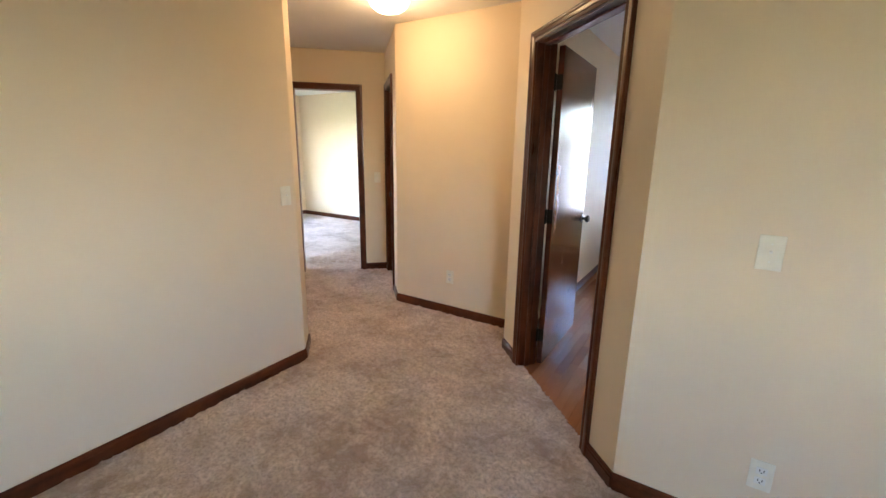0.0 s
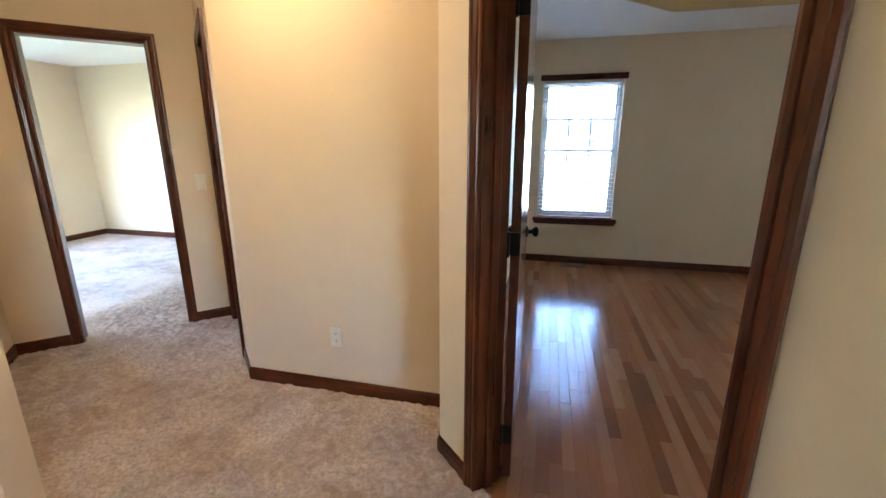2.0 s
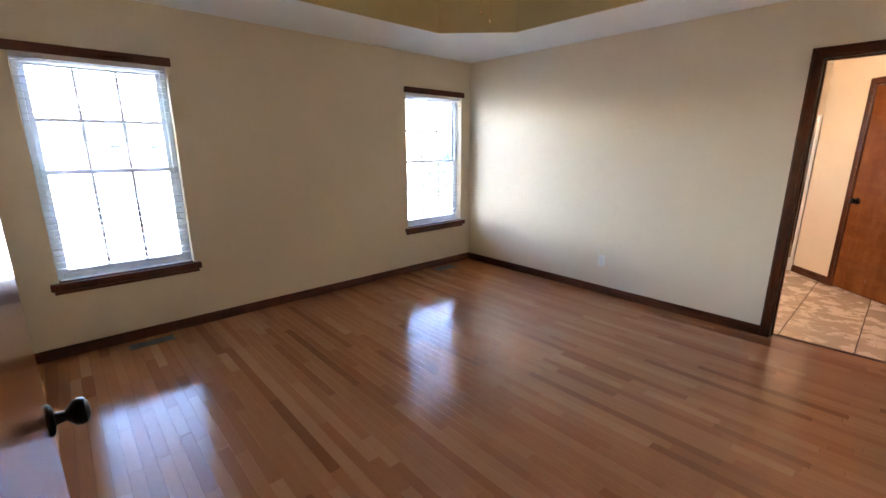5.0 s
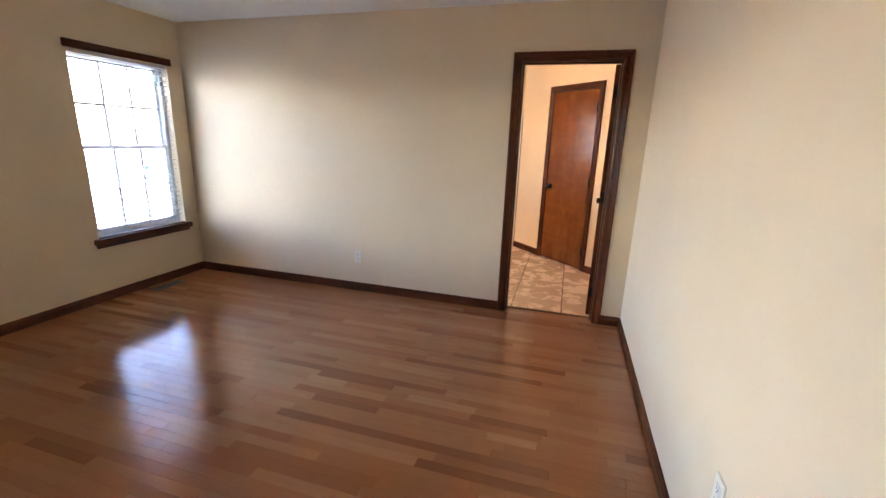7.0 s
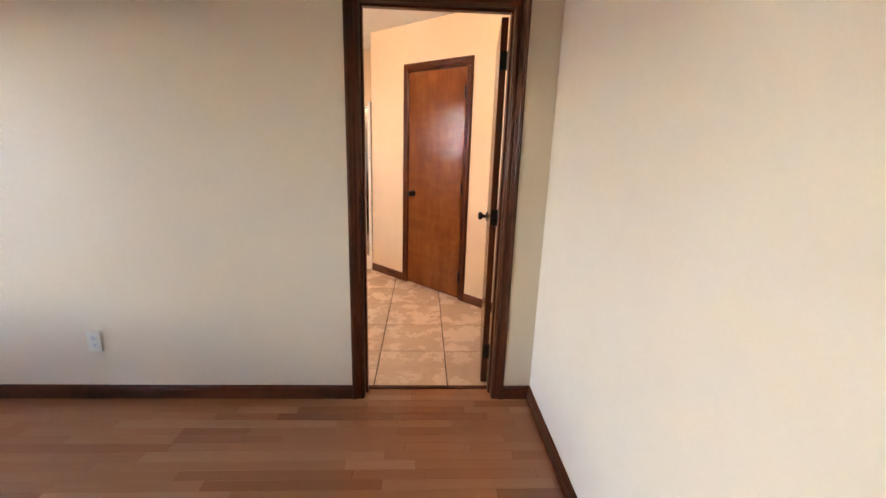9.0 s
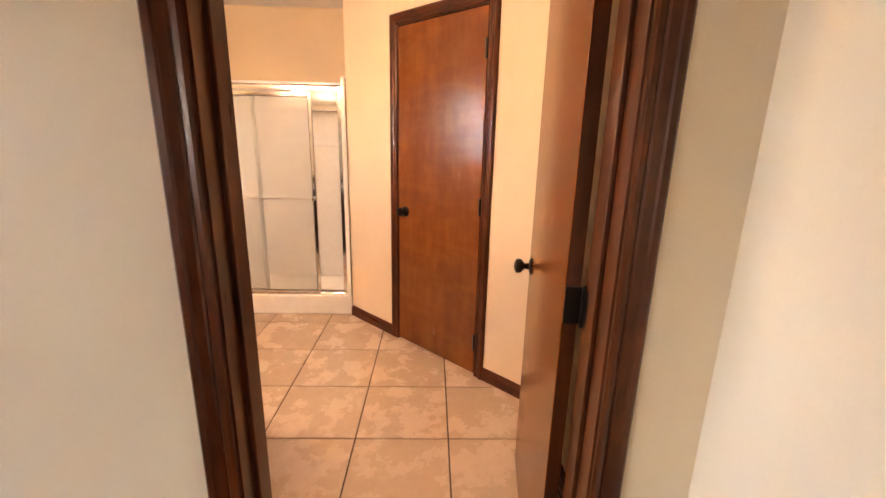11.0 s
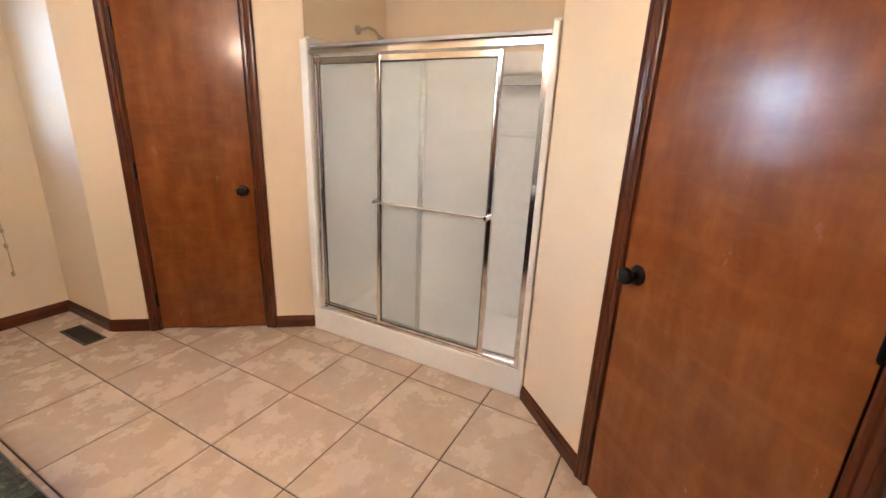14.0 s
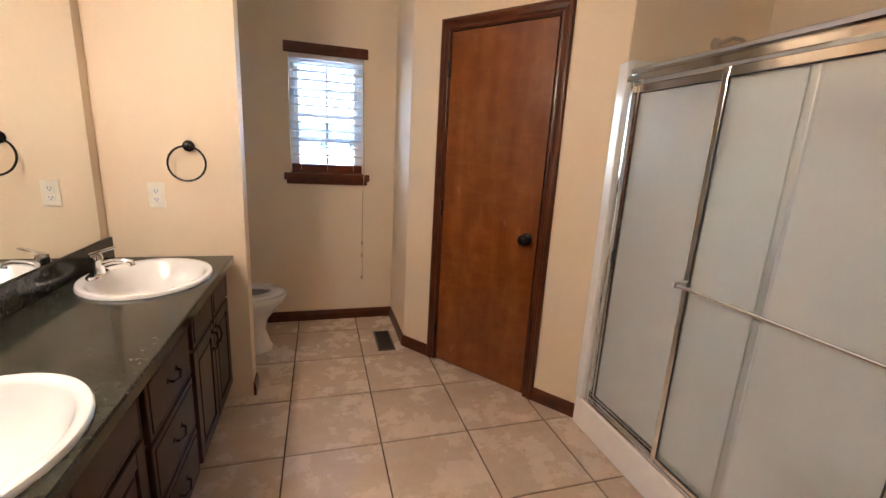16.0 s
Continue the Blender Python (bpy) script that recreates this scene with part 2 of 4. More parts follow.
def carpet_mat():
    m, n, l, b = material("beige_carpet_pile")
    v = coords(n, l, world_space=True)
    a = noise_tex(n, l, v, 2.2, 4, 0.6, 0.5)
    t = noise_tex(n, l, v, 55, 5, 0.7, 0.3)
    a2 = noise_tex(n, l, v, 9.0, 5, 0.6, 1.0)
    c = ramp(n, l, a, [(0.40, (0.47, 0.345, 0.27)), (0.60, (0.80, 0.66, 0.565))])
    c = mix(n, l, ramp(n, l, a2, [(0.42, (0, 0, 0)), (0.62, (0.6, 0.6, 0.6))]), c, (0.84, 0.73, 0.66))
    c = mix(n, l, ramp(n, l, t, [(0.35, (0.75, 0.75, 0.75)), (0.6, (0, 0, 0))]), c, (0.40, 0.29, 0.235))
    l.new(c, b.inputs["Base Color"])
    b.inputs["Roughness"].default_value = 0.95
    b.inputs["Specular IOR Level"].default_value = 0.1
    b.inputs["Sheen Weight"].default_value = 0.25
    bump(n, l, noise_tex(n, l, v, 240, 4, 0.7), 0.9, 0.006, b)
    return m


def plank_mat():
    m, n, l, b = material("satin_red_oak_strip")
    info = n.new("ShaderNodeObjectInfo")
    geo = n.new("ShaderNodeNewGeometry")
    rnd = n.new("ShaderNodeMath")
    rnd.operation = "ADD"
    l.new(info.outputs["Random"], rnd.inputs[0])
    l.new(geo.outputs["Random Per Island"], rnd.inputs[1])
    fr = n.new("ShaderNodeMath")
    fr.operation = "FRACT"
    l.new(rnd.outputs[0], fr.inputs[0])
    off = n.new("ShaderNodeCombineXYZ")
    k = n.new("ShaderNodeMath")
    k.operation = "MULTIPLY"
    k.inputs[1].default_value = 61.0
    l.new(fr.outputs[0], k.inputs[0])
    l.new(k.outputs[0], off.inputs[0])
    l.new(k.outputs[0], off.inputs[1])
    add = n.new("ShaderNodeVectorMath")
    add.operation = "ADD"
    l.new(coords(n, l, (1, 0.06, 1), True), add.inputs[0])
    l.new(off.outputs[0], add.inputs[1])
    g = noise_tex(n, l, add.outputs[0], 45, 5, 0.6, 0.8)
    base = ramp(n, l, fr.outputs[0], [(0.0, (0.25, 0.090, 0.036)), (0.10, (0.36, 0.135, 0.056)), (0.35, (0.43, 0.172, 0.076)), (0.75, (0.48, 0.20, 0.092)), (1.0, (0.56, 0.26, 0.130))])
    fine = noise_tex(n, l, add.outputs[0], 150, 4, 0.65, 0.4)
    c = mix(n, l, span(n, l, g, 0.0, 0.40), base, (0.26, 0.094, 0.037))
    c = mix(n, l, span(n, l, fine, 0.0, 0.20), c, (0.18, 0.064, 0.025))
    l.new(c, b.inputs["Base Color"])
    w = noise_tex(n, l, coords(n, l, world_space=True), 2.5, 4)
    l.new(span(n, l, w, 0.13, 0.22), b.inputs["Roughness"])
    b.inputs["Coat Weight"].default_value, b.inputs["Coat Roughness"].default_value = 0.2, 0.08
    b.inputs["Specular IOR Level"].default_value = 0.45
    bump(n, l, g, 0.03, 0.0008, b)
    return m


def tile_mat():
    m, n, l, b = material("beige_ceramic_tile")
    info = n.new("ShaderNodeObjectInfo")
    k = n.new("ShaderNodeMath")
    k.operation = "MULTIPLY"
    k.inputs[1].default_value = 53.0
    l.new(info.outputs["Random"], k.inputs[0])
    off = n.new("ShaderNodeCombineXYZ")
    l.new(k.outputs[0], off.inputs[0])
    l.new(k.outputs[0], off.inputs[2])
    add = n.new("ShaderNodeVectorMath")
    add.operation = "ADD"
    l.new(coords(n, l), add.inputs[0])
    l.new(off.outputs[0], add.inputs[1])
    a = noise_tex(n, l, add.outputs[0], 5.0, 9, 0.66, 0.0)
    a2 = noise_tex(n, l, add.outputs[0], 17.0, 9, 0.7, 0.0)
    f = noise_tex(n, l, add.outputs[0], 60, 4, 0.6)
    c = ramp(n, l, a, [(0.26, (0.53, 0.40, 0.29)), (0.48, (0.615, 0.48, 0.36)), (0.72, (0.71, 0.585, 0.46))])
    c = mix(n, l, ramp(n, l, a2, [(0.35, (0.4, 0.4, 0.4)), (0.65, (0, 0, 0))]), c, (0.50, 0.37, 0.26))
    c = mix(n, l, span(n, l, f, 0.0, 0.18), c, (0.45, 0.33, 0.225))
    tint = span(n, l, info.outputs["Random"], 0.0, 0.25)
    c = mix(n, l, tint, c, (0.52, 0.39, 0.28))
    l.new(c, b.inputs["Base Color"])
    l.new(span(n, l, a, 0.20, 0.34), b.inputs["Roughness"])
    bump(n, l, a2, 0.03, 0.002, b)
    return m


def counter_mat():
    m, n, l, b = material("dark_green_stone_laminate")
    v = coords(n, l)
    a = noise_tex(n, l, v, 9, 6, 0.65, 0.8)
    f = noise_tex(n, l, v, 75, 4, 0.7)
    c = ramp(n, l, a, [(0.35, (0.007, 0.008, 0.006)), (0.65, (0.032, 0.035, 0.026))])
    c = mix(n, l, ramp(n, l, f, [(0.54, (0, 0, 0)), (0.70, (0.5, 0.5, 0.5))]), c, (0.11, 0.112, 0.09))
    l.new(c, b.inputs["Base Color"])
    b.inputs["Roughness"].default_value = 0.13
    b.inputs["Specular IOR Level"].default_value = 0.3
    return m


CARPET, PLANK, TILE, COUNTER = carpet_mat(), plank_mat(), tile_mat(), counter_mat()
GROUT = plain("brown_grout", (0.085, 0.060, 0.042), 0.9)
SUB = plain("dark_wood_joint", (0.05, 0.02, 0.01), 0.7)

# ---- walls ----
T = 0.115
H = 2.44


def along(p0, p1):
    """Local x runs from p0 to p1, local y points into the room on the left."""
    d = V((p1[0] - p0[0], p1[1] - p0[1], 0))
    m = Matrix.Rotation(math.atan2(d.y, d.x), 4, "Z")
    m.translation = (p0[0], p0[1], 0)
    return m, d.length


def wall(name, p0, p1, label, thick=T, openings=(), h=H, z0=0.0):
    """A wall with its room face on the line p0 p1 and openings (s0, s1, z0, z1) right through it."""
    m, length = along(p0, p1)
    ss = sorted({0.0, length, *(o[0] for o in openings), *(o[1] for o in openings)})
    zs = sorted({z0, h, *(max(o[2], z0) for o in openings), *(o[3] for o in openings)})

    def full(i, j):
        if not (0 <= i < len(ss) - 1 and 0 <= j < len(zs) - 1):
            return False
        s, z = (ss[i] + ss[i + 1]) / 2, (zs[j] + zs[j + 1]) / 2
        return not any(o[0] < s < o[1] and o[2] < z < o[3] for o in openings)

    bm = bmesh.new()
    made = {}

    def vert(i, y, j):
        if (i, y, j) not in made:
            made[i, y, j] = bm.verts.new((ss[i], y, zs[j]))
        return made[i, y, j]

    for i in range(len(ss) - 1):
        for j in range(len(zs) - 1):
            if not full(i, j):
                continue
            for y in (0.0, -thick):
                bm.faces.new((vert(i, y, j), vert(i + 1, y, j), vert(i + 1, y, j + 1), vert(i, y, j + 1)))
            if not full(i - 1, j):
                bm.faces.new((vert(i, 0.0, j), vert(i, -thick, j), vert(i, -thick, j + 1), vert(i, 0.0, j + 1)))
            if not full(i + 1, j):
                bm.faces.new((vert(i + 1, 0.0, j), vert(i + 1, -thick, j), vert(i + 1, -thick, j + 1), vert(i + 1, 0.0, j + 1)))
            if not full(i, j - 1):
                bm.faces.new((vert(i, 0.0, j), vert(i + 1, 0.0, j), vert(i + 1, -thick, j), vert(i, -thick, j)))
            if not full(i, j + 1):
                bm.faces.new((vert(i, 0.0, j + 1), vert(i + 1, 0.0, j + 1), vert(i + 1, -thick, j + 1), vert(i, -thick, j + 1)))
    ob = part(name, bm, WALL, m=m)
    return tagged(ob, label, "wall", kind="structure")


def skirting(p0, p1, back=False):
    """A stained baseboard along the room face p0 p1."""
    m, length = along(p0, p1)
    prof = [(0.001, 0.0), (0.014, 0.0), (0.014, 0.052), (0.011, 0.058), (0.0105, 0.066), (0.006, 0.076), (0.001, 0.079)]
    ob = part("baseboard", extruded(prof, 0, length), TRIM_X, m=m)
    return tagged(ob, "dark-stained wooden baseboard along the wall", "baseboard", kind="structure")


CASW, DOORH, JAMB = 0.062, 2.035, 0.018


def casing(s0, s1, z1, y, out):
    """Three mitred legs round an opening s0..s1 up to z1, on the face y, standing proud towards out (+1 or -1)."""
    prof = [(0.0, 0.0), (0.0, 0.010), (0.006, 0.013), (0.016, 0.012), (0.020, 0.009), (0.024, 0.013), (0.040, 0.016), (0.044, 0.020), (0.056, 0.020), (CASW, 0.014), (CASW, 0.0)]
    legs = []
    for leg in ("left", "right", "head"):
        bm = bmesh.new()
        ends = ([], [])
        for w, d in prof:
            yy = y + out * (d + 0.0005)
            if leg == "left":
                a, b = (s0 - w, yy, 0.0), (s0 - w, yy, z1 + w)
            elif leg == "right":
                a, b = (s1 + w, yy, 0.0), (s1 + w, yy, z1 + w)
            else:
                a, b = (s0 - w, yy, z1 + w), (s1 + w, yy, z1 + w)
            ends[0].append(bm.verts.new(a))
            ends[1].append(bm.verts.new(b))
        n = len(prof)
        for i in range(n):
            bm.faces.new((ends[0][i], ends[0][(i + 1) % n], ends[1][(i + 1) % n], ends[1][i]))
        bm.faces.new(ends[0])
        bm.faces.new(ends[1])
        legs.append((bm, TRIM_X if leg == "head" else TRIM))
    return legs


KNOB = mesh_of(lathe([(0.001, 0.0), (0.033, 0.0), (0.033, 0.004), (0.028, 0.008), (0.013, 0.011), (0.011, 0.026), (0.017, 0.032), (0.026, 0.040), (0.0285, 0.050), (0.026, 0.058), (0.016, 0.064), (0.001, 0.066)], 20, "y"), "knob")


def leaf(parent, pin, angle, width, side, both=True, swing=True, plate=0.0):
    """A flush leaf hung on its pin; angle is the way it points in degrees, side +1 puts its body to the left of that way."""
    o = 0.008 if swing else 0.0
    y0, y1 = (o, o + 0.035) if side > 0 else (-o - 0.035, -o)
    m = parent.matrix_basis.inverted() @ pose(pin[0], pin[1], 0, 0, 0, angle)
    slab = part("door_leaf", boxes((0.009 if swing else 0.004, width, y0, y1, 0.012, DOORH - 0.006), bevel=0.0015), DOOR, parent, "flush red-brown veneered door leaf", m=m)
    slab.data.materials.append(TRIM)
    for face in slab.data.polygons:
        if abs(face.normal.x) > 0.9:
            face.material_index = 1
    for out in ((1, -1) if both else (side * -1,)):
        yk = y1 if out > 0 else y0
        part("door_knob", KNOB, BRONZE, slab, "dark bronze door knob", smooth=True, m=pose(width - 0.062, yk, 0.925, 0 if out > 0 else 180, 0, 0))
    part("latch_plate", boxes((width - 0.0005, width + 0.0012, (y0 + y1) / 2 - 0.012, (y0 + y1) / 2 + 0.012, 0.895, 0.955)), BRONZE, slab)
    for z in (0.22, 1.03, 1.83):
        bm = tube([(0, 0, z - 0.045), (0, 0, z + 0.045)], 0.0065, 10)
        for dz in (-0.049, 0.045):
            tmp = lathe([(0.001, z + dz), (0.005, z + dz), (0.0055, z + dz + 0.004), (0.001, z + dz + 0.004)], 10)
            me = mesh_of(tmp, "tip")
            bm.from_mesh(me)
            bpy.data.meshes.remove(me)
        h = part("hinge", bm, BRONZE, slab, "dark bronze butt hinge", smooth=True, m=None if swing else pose(0, -side * 0.010, 0) @ Matrix.Diagonal((1.3, 1.3, 1, 1)))
        if swing:
            part("hinge_plate", boxes((0.0055, 0.0095, min(0, y0, y1), max(0, y0, y1) - (0.002 if side > 0 else 0), z - 0.044, z + 0.044)), BRONZE, h)
            part("hinge_plate", boxes((-0.0012, 0.0012, -0.002, 0.040, z - 0.044, z + 0.044)), BRONZE, h, m=pose(0, 0, 0, 0, 0, plate))
    return slab


def doorway(name, p0, p1, centre, clear, label, thick=T, front=True, back=True):
    """Jambs, stops and casings of an opening whose middle lies centre metres along p0 p1."""
    m, _ = along(p0, p1)
    root = thing(name, m, label, "door", kind="structure")
    a, b = centre - clear / 2, centre + clear / 2
    for s0, s1 in ((a - JAMB, a), (b, b + JAMB)):
        part("jamb", boxes((s0, s1, -thick - 0.002, 0.002, 0, DOORH), bevel=0.001), TRIM, root)
    part("head_jamb", boxes((a - JAMB, b + JAMB, -thick - 0.002, 0.002, DOORH, DOORH + JAMB)), TRIM_X, root)
    if front:
        for bm, mat in casing(a - 0.005, b + 0.005, DOORH + 0.005, 0.0, 1):
            part("casing", bm, mat, root)
    if back:
        for bm, mat in casing(a - 0.005, b + 0.005, DOORH + 0.005, -thick, -1):
            part("casing", bm, mat, root)
    return root


def stops(root, centre, clear, y0, y1):
    a, b = centre - clear / 2, centre + clear / 2
    for s0, s1 in ((a, a + 0.011), (b - 0.011, b)):
        part("door_stop", boxes((s0, s1, y0, y1, 0, DOORH), bevel=0.002), TRIM, root)
    part("door_stop", boxes((a + 0.011, b - 0.011, y0, y1, DOORH - 0.011, DOORH), bevel=0.002), TRIM_X, root)


def hole(centre, clear):
    return (centre - clear / 2 - JAMB, centre + clear / 2 + JAMB, -1.0, DOORH + JAMB)


CREAM = "cream painted plaster wall"
# hall
wall("wall_hall_west", (-0.215, 3.895), (-0.215, -0.5), CREAM + " of the carpeted hall")
wall("wall_hall_corner", (-0.395, 4.075), (-0.215, 3.895), CREAM + ", short slanted corner of the hall")
wall("wall_hall_side", (-1.205, 4.075), (-0.395, 4.075), CREAM + " of the side passage")
wall("wall_passage_slant", (-2.16, 5.03), (-1.205, 4.075), CREAM + ", slanted, in the side passage")
FD0, FD1 = (-1.22, 5.97), (-2.16, 5.03)
fd_s, fd_w = 0.643, 0.645
wall("wall_passage_end", FD0, FD1, CREAM + " with an open doorway", openings=[hole(fd_s, fd_w)])
AD0, AD1 = (-0.42, 5.17), (-1.22, 5.97)
ad_s, ad_w = 0.673, 0.64
wall("wall_closet", AD0, AD1, CREAM + " with a closet door", openings=[hole(ad_s, ad_w)])
wall("wall_hall_north", (0.845, 5.165), (-0.42, 5.165), CREAM + " facing down the hall")
BD0, BD1 = (1.81, 3.88), (0.845, 4.845)
bd_s, bd_w = 0.670, 0.818
wall("wall_bedroom_entry", BD0, BD1, CREAM + ", slanted, with the bedroom doorway", openings=[hole(bd_s, bd_w)])
wall("wall_hall_east", (5.315, 3.88), (1.81, 3.88), CREAM + " between hall and bedroom", 0.12)
# unseen ends, added to close the hall, with an added opening that lights it
wall("wall_hall_south", (-0.4, -0.5), (4.6, -0.5), CREAM + " behind the walk", 0.15)
wall("wall_hall_far_east", (4.5, -0.5), (4.5, 3.88), CREAM + " with an added, unseen opening for daylight", T, [(0.5, 1.7, 0.9, 2.05)])
# bedroom
NY = 8.245
wall("wall_bedroom_west", (0.93, NY), (0.93, 4.85), CREAM + " of the bedroom", 0.085)
W1, W2, W3 = (1.15, 1.98, 0.545, 2.03), (4.19, 5.04, 0.545, 2.03), (6.155, 6.675, 1.165, 1.985)
wall("wall_bedroom_north", (5.2575, NY), (0.845, NY), CREAM + " with two windows", 0.16, [(5.2575 - b, 5.2575 - a, c, d) for a, b, c, d in (W2, W1)])
D20, D21 = (5.2, 4.0), (5.2, NY)
TE = 0.125
d2_s, d2_w = 4.583 - 4.0, 0.722
wall("wall_bedroom_east", D20, D21, CREAM + " with the bathroom doorway", TE, openings=[hole(d2_s, d2_w)])
# bathroom
wall("wall_bath_south", (5.325, 4.0), (6.47, 4.0), CREAM + " behind the open bathroom door")
CD0, CD1 = (6.462, 4.0), (7.645, 5.183)
cd_s, cd_w = 0.755, 0.69
wall("wall_bath_closet", CD0, CD1, CREAM + ", slanted, with a closed door", openings=[hole(cd_s, cd_w)])
wall("wall_shower_south", (7.645, 5.183), (8.47, 5.183), CREAM + " beside the shower")
wall("wall_shower_east", (8.45, 5.07), (8.45, 6.77), CREAM + " behind the shower")
wall("wall_shower_north", (8.47, 6.645), (7.675, 6.645), CREAM + " beside the shower")
WD0, WD1 = (7.675, 6.655), (6.915, 7.68)
wd_s, wd_w = 0.655, 0.65
wall("wall_bath_linen", WD0, WD1, CREAM + ", slanted, with a closed door", openings=[hole(wd_s, wd_w)])
wall("wall_toilet_east", (6.915, 7.68), (6.915, NY), CREAM + " of the toilet nook")
wall("wall_bath_north", (8.6, NY), (5.2575, NY), CREAM + " with a small window", 0.16, [(8.6 - W3[1], 8.6 - W3[0], W3[2], W3[3])])
wall("wall_vanity_back", (5.405, NY), (5.405, 5.30), CREAM + " behind the vanity and mirror", 0.0795)
wall("wall_vanity_end", (5.99, 7.21), (5.405, 7.21), CREAM + " at the end of the vanity")
# far room and outer shell; the unseen west opening is added to light the room
wall("wall_far_room_north", (0.845, NY), (-5.45, NY), CREAM + " of the far carpeted room", 0.16)
wall("wall_far_room_west", (-5.45, NY), (-5.45, 4.0), CREAM + " of the far carpeted room", 0.15, [(1.5, 4.0, 0.35, 2.1)])
wall("wall_far_room_south", (-5.45, 4.0), (-1.2, 4.0), CREAM, 0.1)
wall("wall_outer_east", (8.6, 3.7), (8.6, NY), CREAM, 0.15)
wall("wall_outer_south", (4.5, 3.7), (8.6, 3.7), CREAM, 0.15)

for a, b in (((-0.215, 3.895), (-0.215, -0.5)), ((-0.395, 4.075), (-0.215, 3.895)), ((-1.205, 4.075), (-0.395, 4.075)), ((-2.16, 5.03), (-1.205, 4.075)), ((0.845, 5.165), (-0.42, 5.165)), ((0.845, 4.845), (0.845, 5.165)),
             ((4.5, 3.88), (1.81, 3.88)), ((0.93, NY), (0.93, 4.92)), ((5.2, NY), (0.93, NY)), ((1.88, 4.0), (5.2, 4.0)), ((5.325, 4.0), (6.462, 4.0)),
             ((6.915, 7.68), (6.915, NY)), ((6.915, NY), (5.405, NY)), ((5.99, 7.325), (5.99, 7.21)), ((5.405, 7.325), (5.99, 7.325)), ((0.845, NY), (-5.45, NY)), ((-5.45, NY), (-5.45, 4.0))):
    skirting(a, b)


def beside(p0, p1, centre, clear):
    """Baseboards on both sides of a doorway."""
    m, length = along(p0, p1)
    g = clear / 2 + 0.005 + CASW
    for a, b in ((0, centre - g), (centre + g, length)):
        if b - a > 0.01:
            skirting((m @ V((a, 0, 0)))[:2], (m @ V((b, 0, 0)))[:2])


for args in ((FD0, FD1, fd_s, fd_w), (AD0, AD1, ad_s, ad_w), (BD0, BD1, bd_s, bd_w), (D20, D21, d2_s, d2_w), (CD0, CD1, cd_s, cd_w), (WD0, WD1, wd_s, wd_w)):
    beside(*args)


# ---- doors ----
def at(p0, p1, s, y):
    return (along(p0, p1)[0] @ V((s, y, 0)))[:2]


def heading(p0, p1):
    return math.degrees(math.atan2(p1[1] - p0[1], p1[0] - p0[0]))


d = doorway("door_1", BD0, BD1, bd_s, bd_w, "dark-stained doorway with its flush door standing open into the bedroom")
stops(d, bd_s, bd_w, -0.075, -0.042)
leaf(d, at(BD0, BD1, bd_s + bd_w / 2 + 0.002, -T - 0.010), 91.0, bd_w - 0.004, -1, plate=44.0)
d = doorway("door_2", D20, D21, d2_s, d2_w, "dark-stained doorway with its flush door standing open into the bathroom", TE)
stops(d, d2_s, d2_w, -TE + 0.042, -TE + 0.078)
leaf(d, at(D20, D21, d2_s - d2_w / 2, -TE - 0.006), -7.4, d2_w - 0.004, 1, plate=99.0)
d = doorway("door_3", CD0, CD1, cd_s, cd_w, "closed red-brown flush door in dark-stained casing", back=False)
stops(d, cd_s, cd_w, -0.075, -0.037)
leaf(d, at(CD0, CD1, cd_s - cd_w / 2, 0.004), heading(CD0, CD1), cd_w - 0.004, -1, False, False)
d = doorway("door_4", WD0, WD1, wd_s, wd_w, "closed red-brown flush door in dark-stained casing beside the shower", back=False)
stops(d, wd_s, wd_w, -0.075, -0.037)
leaf(d, at(WD0, WD1, wd_s + wd_w / 2, 0.004), heading(WD1, WD0), wd_w - 0.004, 1, False, False)
d = doorway("door_5", FD0, FD1, fd_s, fd_w, "open dark-stained doorway to the far carpeted room")
d = doorway("door_6", AD0, AD1, ad_s, ad_w, "closed red-brown flush door in the passage", back=False)
stops(d, ad_s, ad_w, -0.075, -0.037)
leaf(d, at(AD0, AD1, ad_s - ad_w / 2, -0.077), heading(AD0, AD1), ad_w - 0.004, -1, False, False)


# ---- ceilings ----
def slab_with_hole(outer, hole_pts, z, thick):
    bm = bmesh.new()
    a = [bm.verts.new((x, y, z)) for x, y in outer]
    edges = [bm.edges.new((a[i], a[(i + 1) % len(a)])) for i in range(len(a))]
    if hole_pts:
        b = [bm.verts.new((x, y, z)) for x, y in hole_pts]
        edges += [bm.edges.new((b[i], b[(i + 1) % len(b)])) for i in range(len(b))]
    bmesh.ops.triangle_fill(bm, use_beauty=True, edges=edges)
    ex = bmesh.ops.extrude_face_region(bm, geom=bm.faces[:])
    for v in [g for g in ex["geom"] if isinstance(g, bmesh.types.BMVert)]:
        v.co.z += thick
    return bm


X0, X1, Y0, Y1, C = 1.70, 4.46, 4.77, 7.47, 0.49
TRAY = [(X0 + C, Y0), (X1 - C, Y0), (X1, Y0 + C), (X1, Y1 - C), (X1 - C, Y1), (X0 + C, Y1), (X0, Y1 - C), (X0, Y0 + C)]
tagged(part("ceiling_bedroom", slab_with_hole([(0.90, 3.93), (5.2575, 3.93), (5.2575, 8.4), (0.90, 8.4)], TRAY, H, 0.10), CEIL), "white textured ceiling round a tray recess", "ceiling", kind="structure")
bm = bmesh.new()
lo = [bm.verts.new((x, y, H - 0.004)) for x, y in TRAY]
hi = [bm.verts.new((x, y, H + 0.30)) for x, y in TRAY]
for i in range(8):
    j = (i + 1) % 8
    bm.faces.new((lo[i], lo[j], hi[j], hi[i]))
tray = part("ceiling_tray_sides", bm, GOLD)
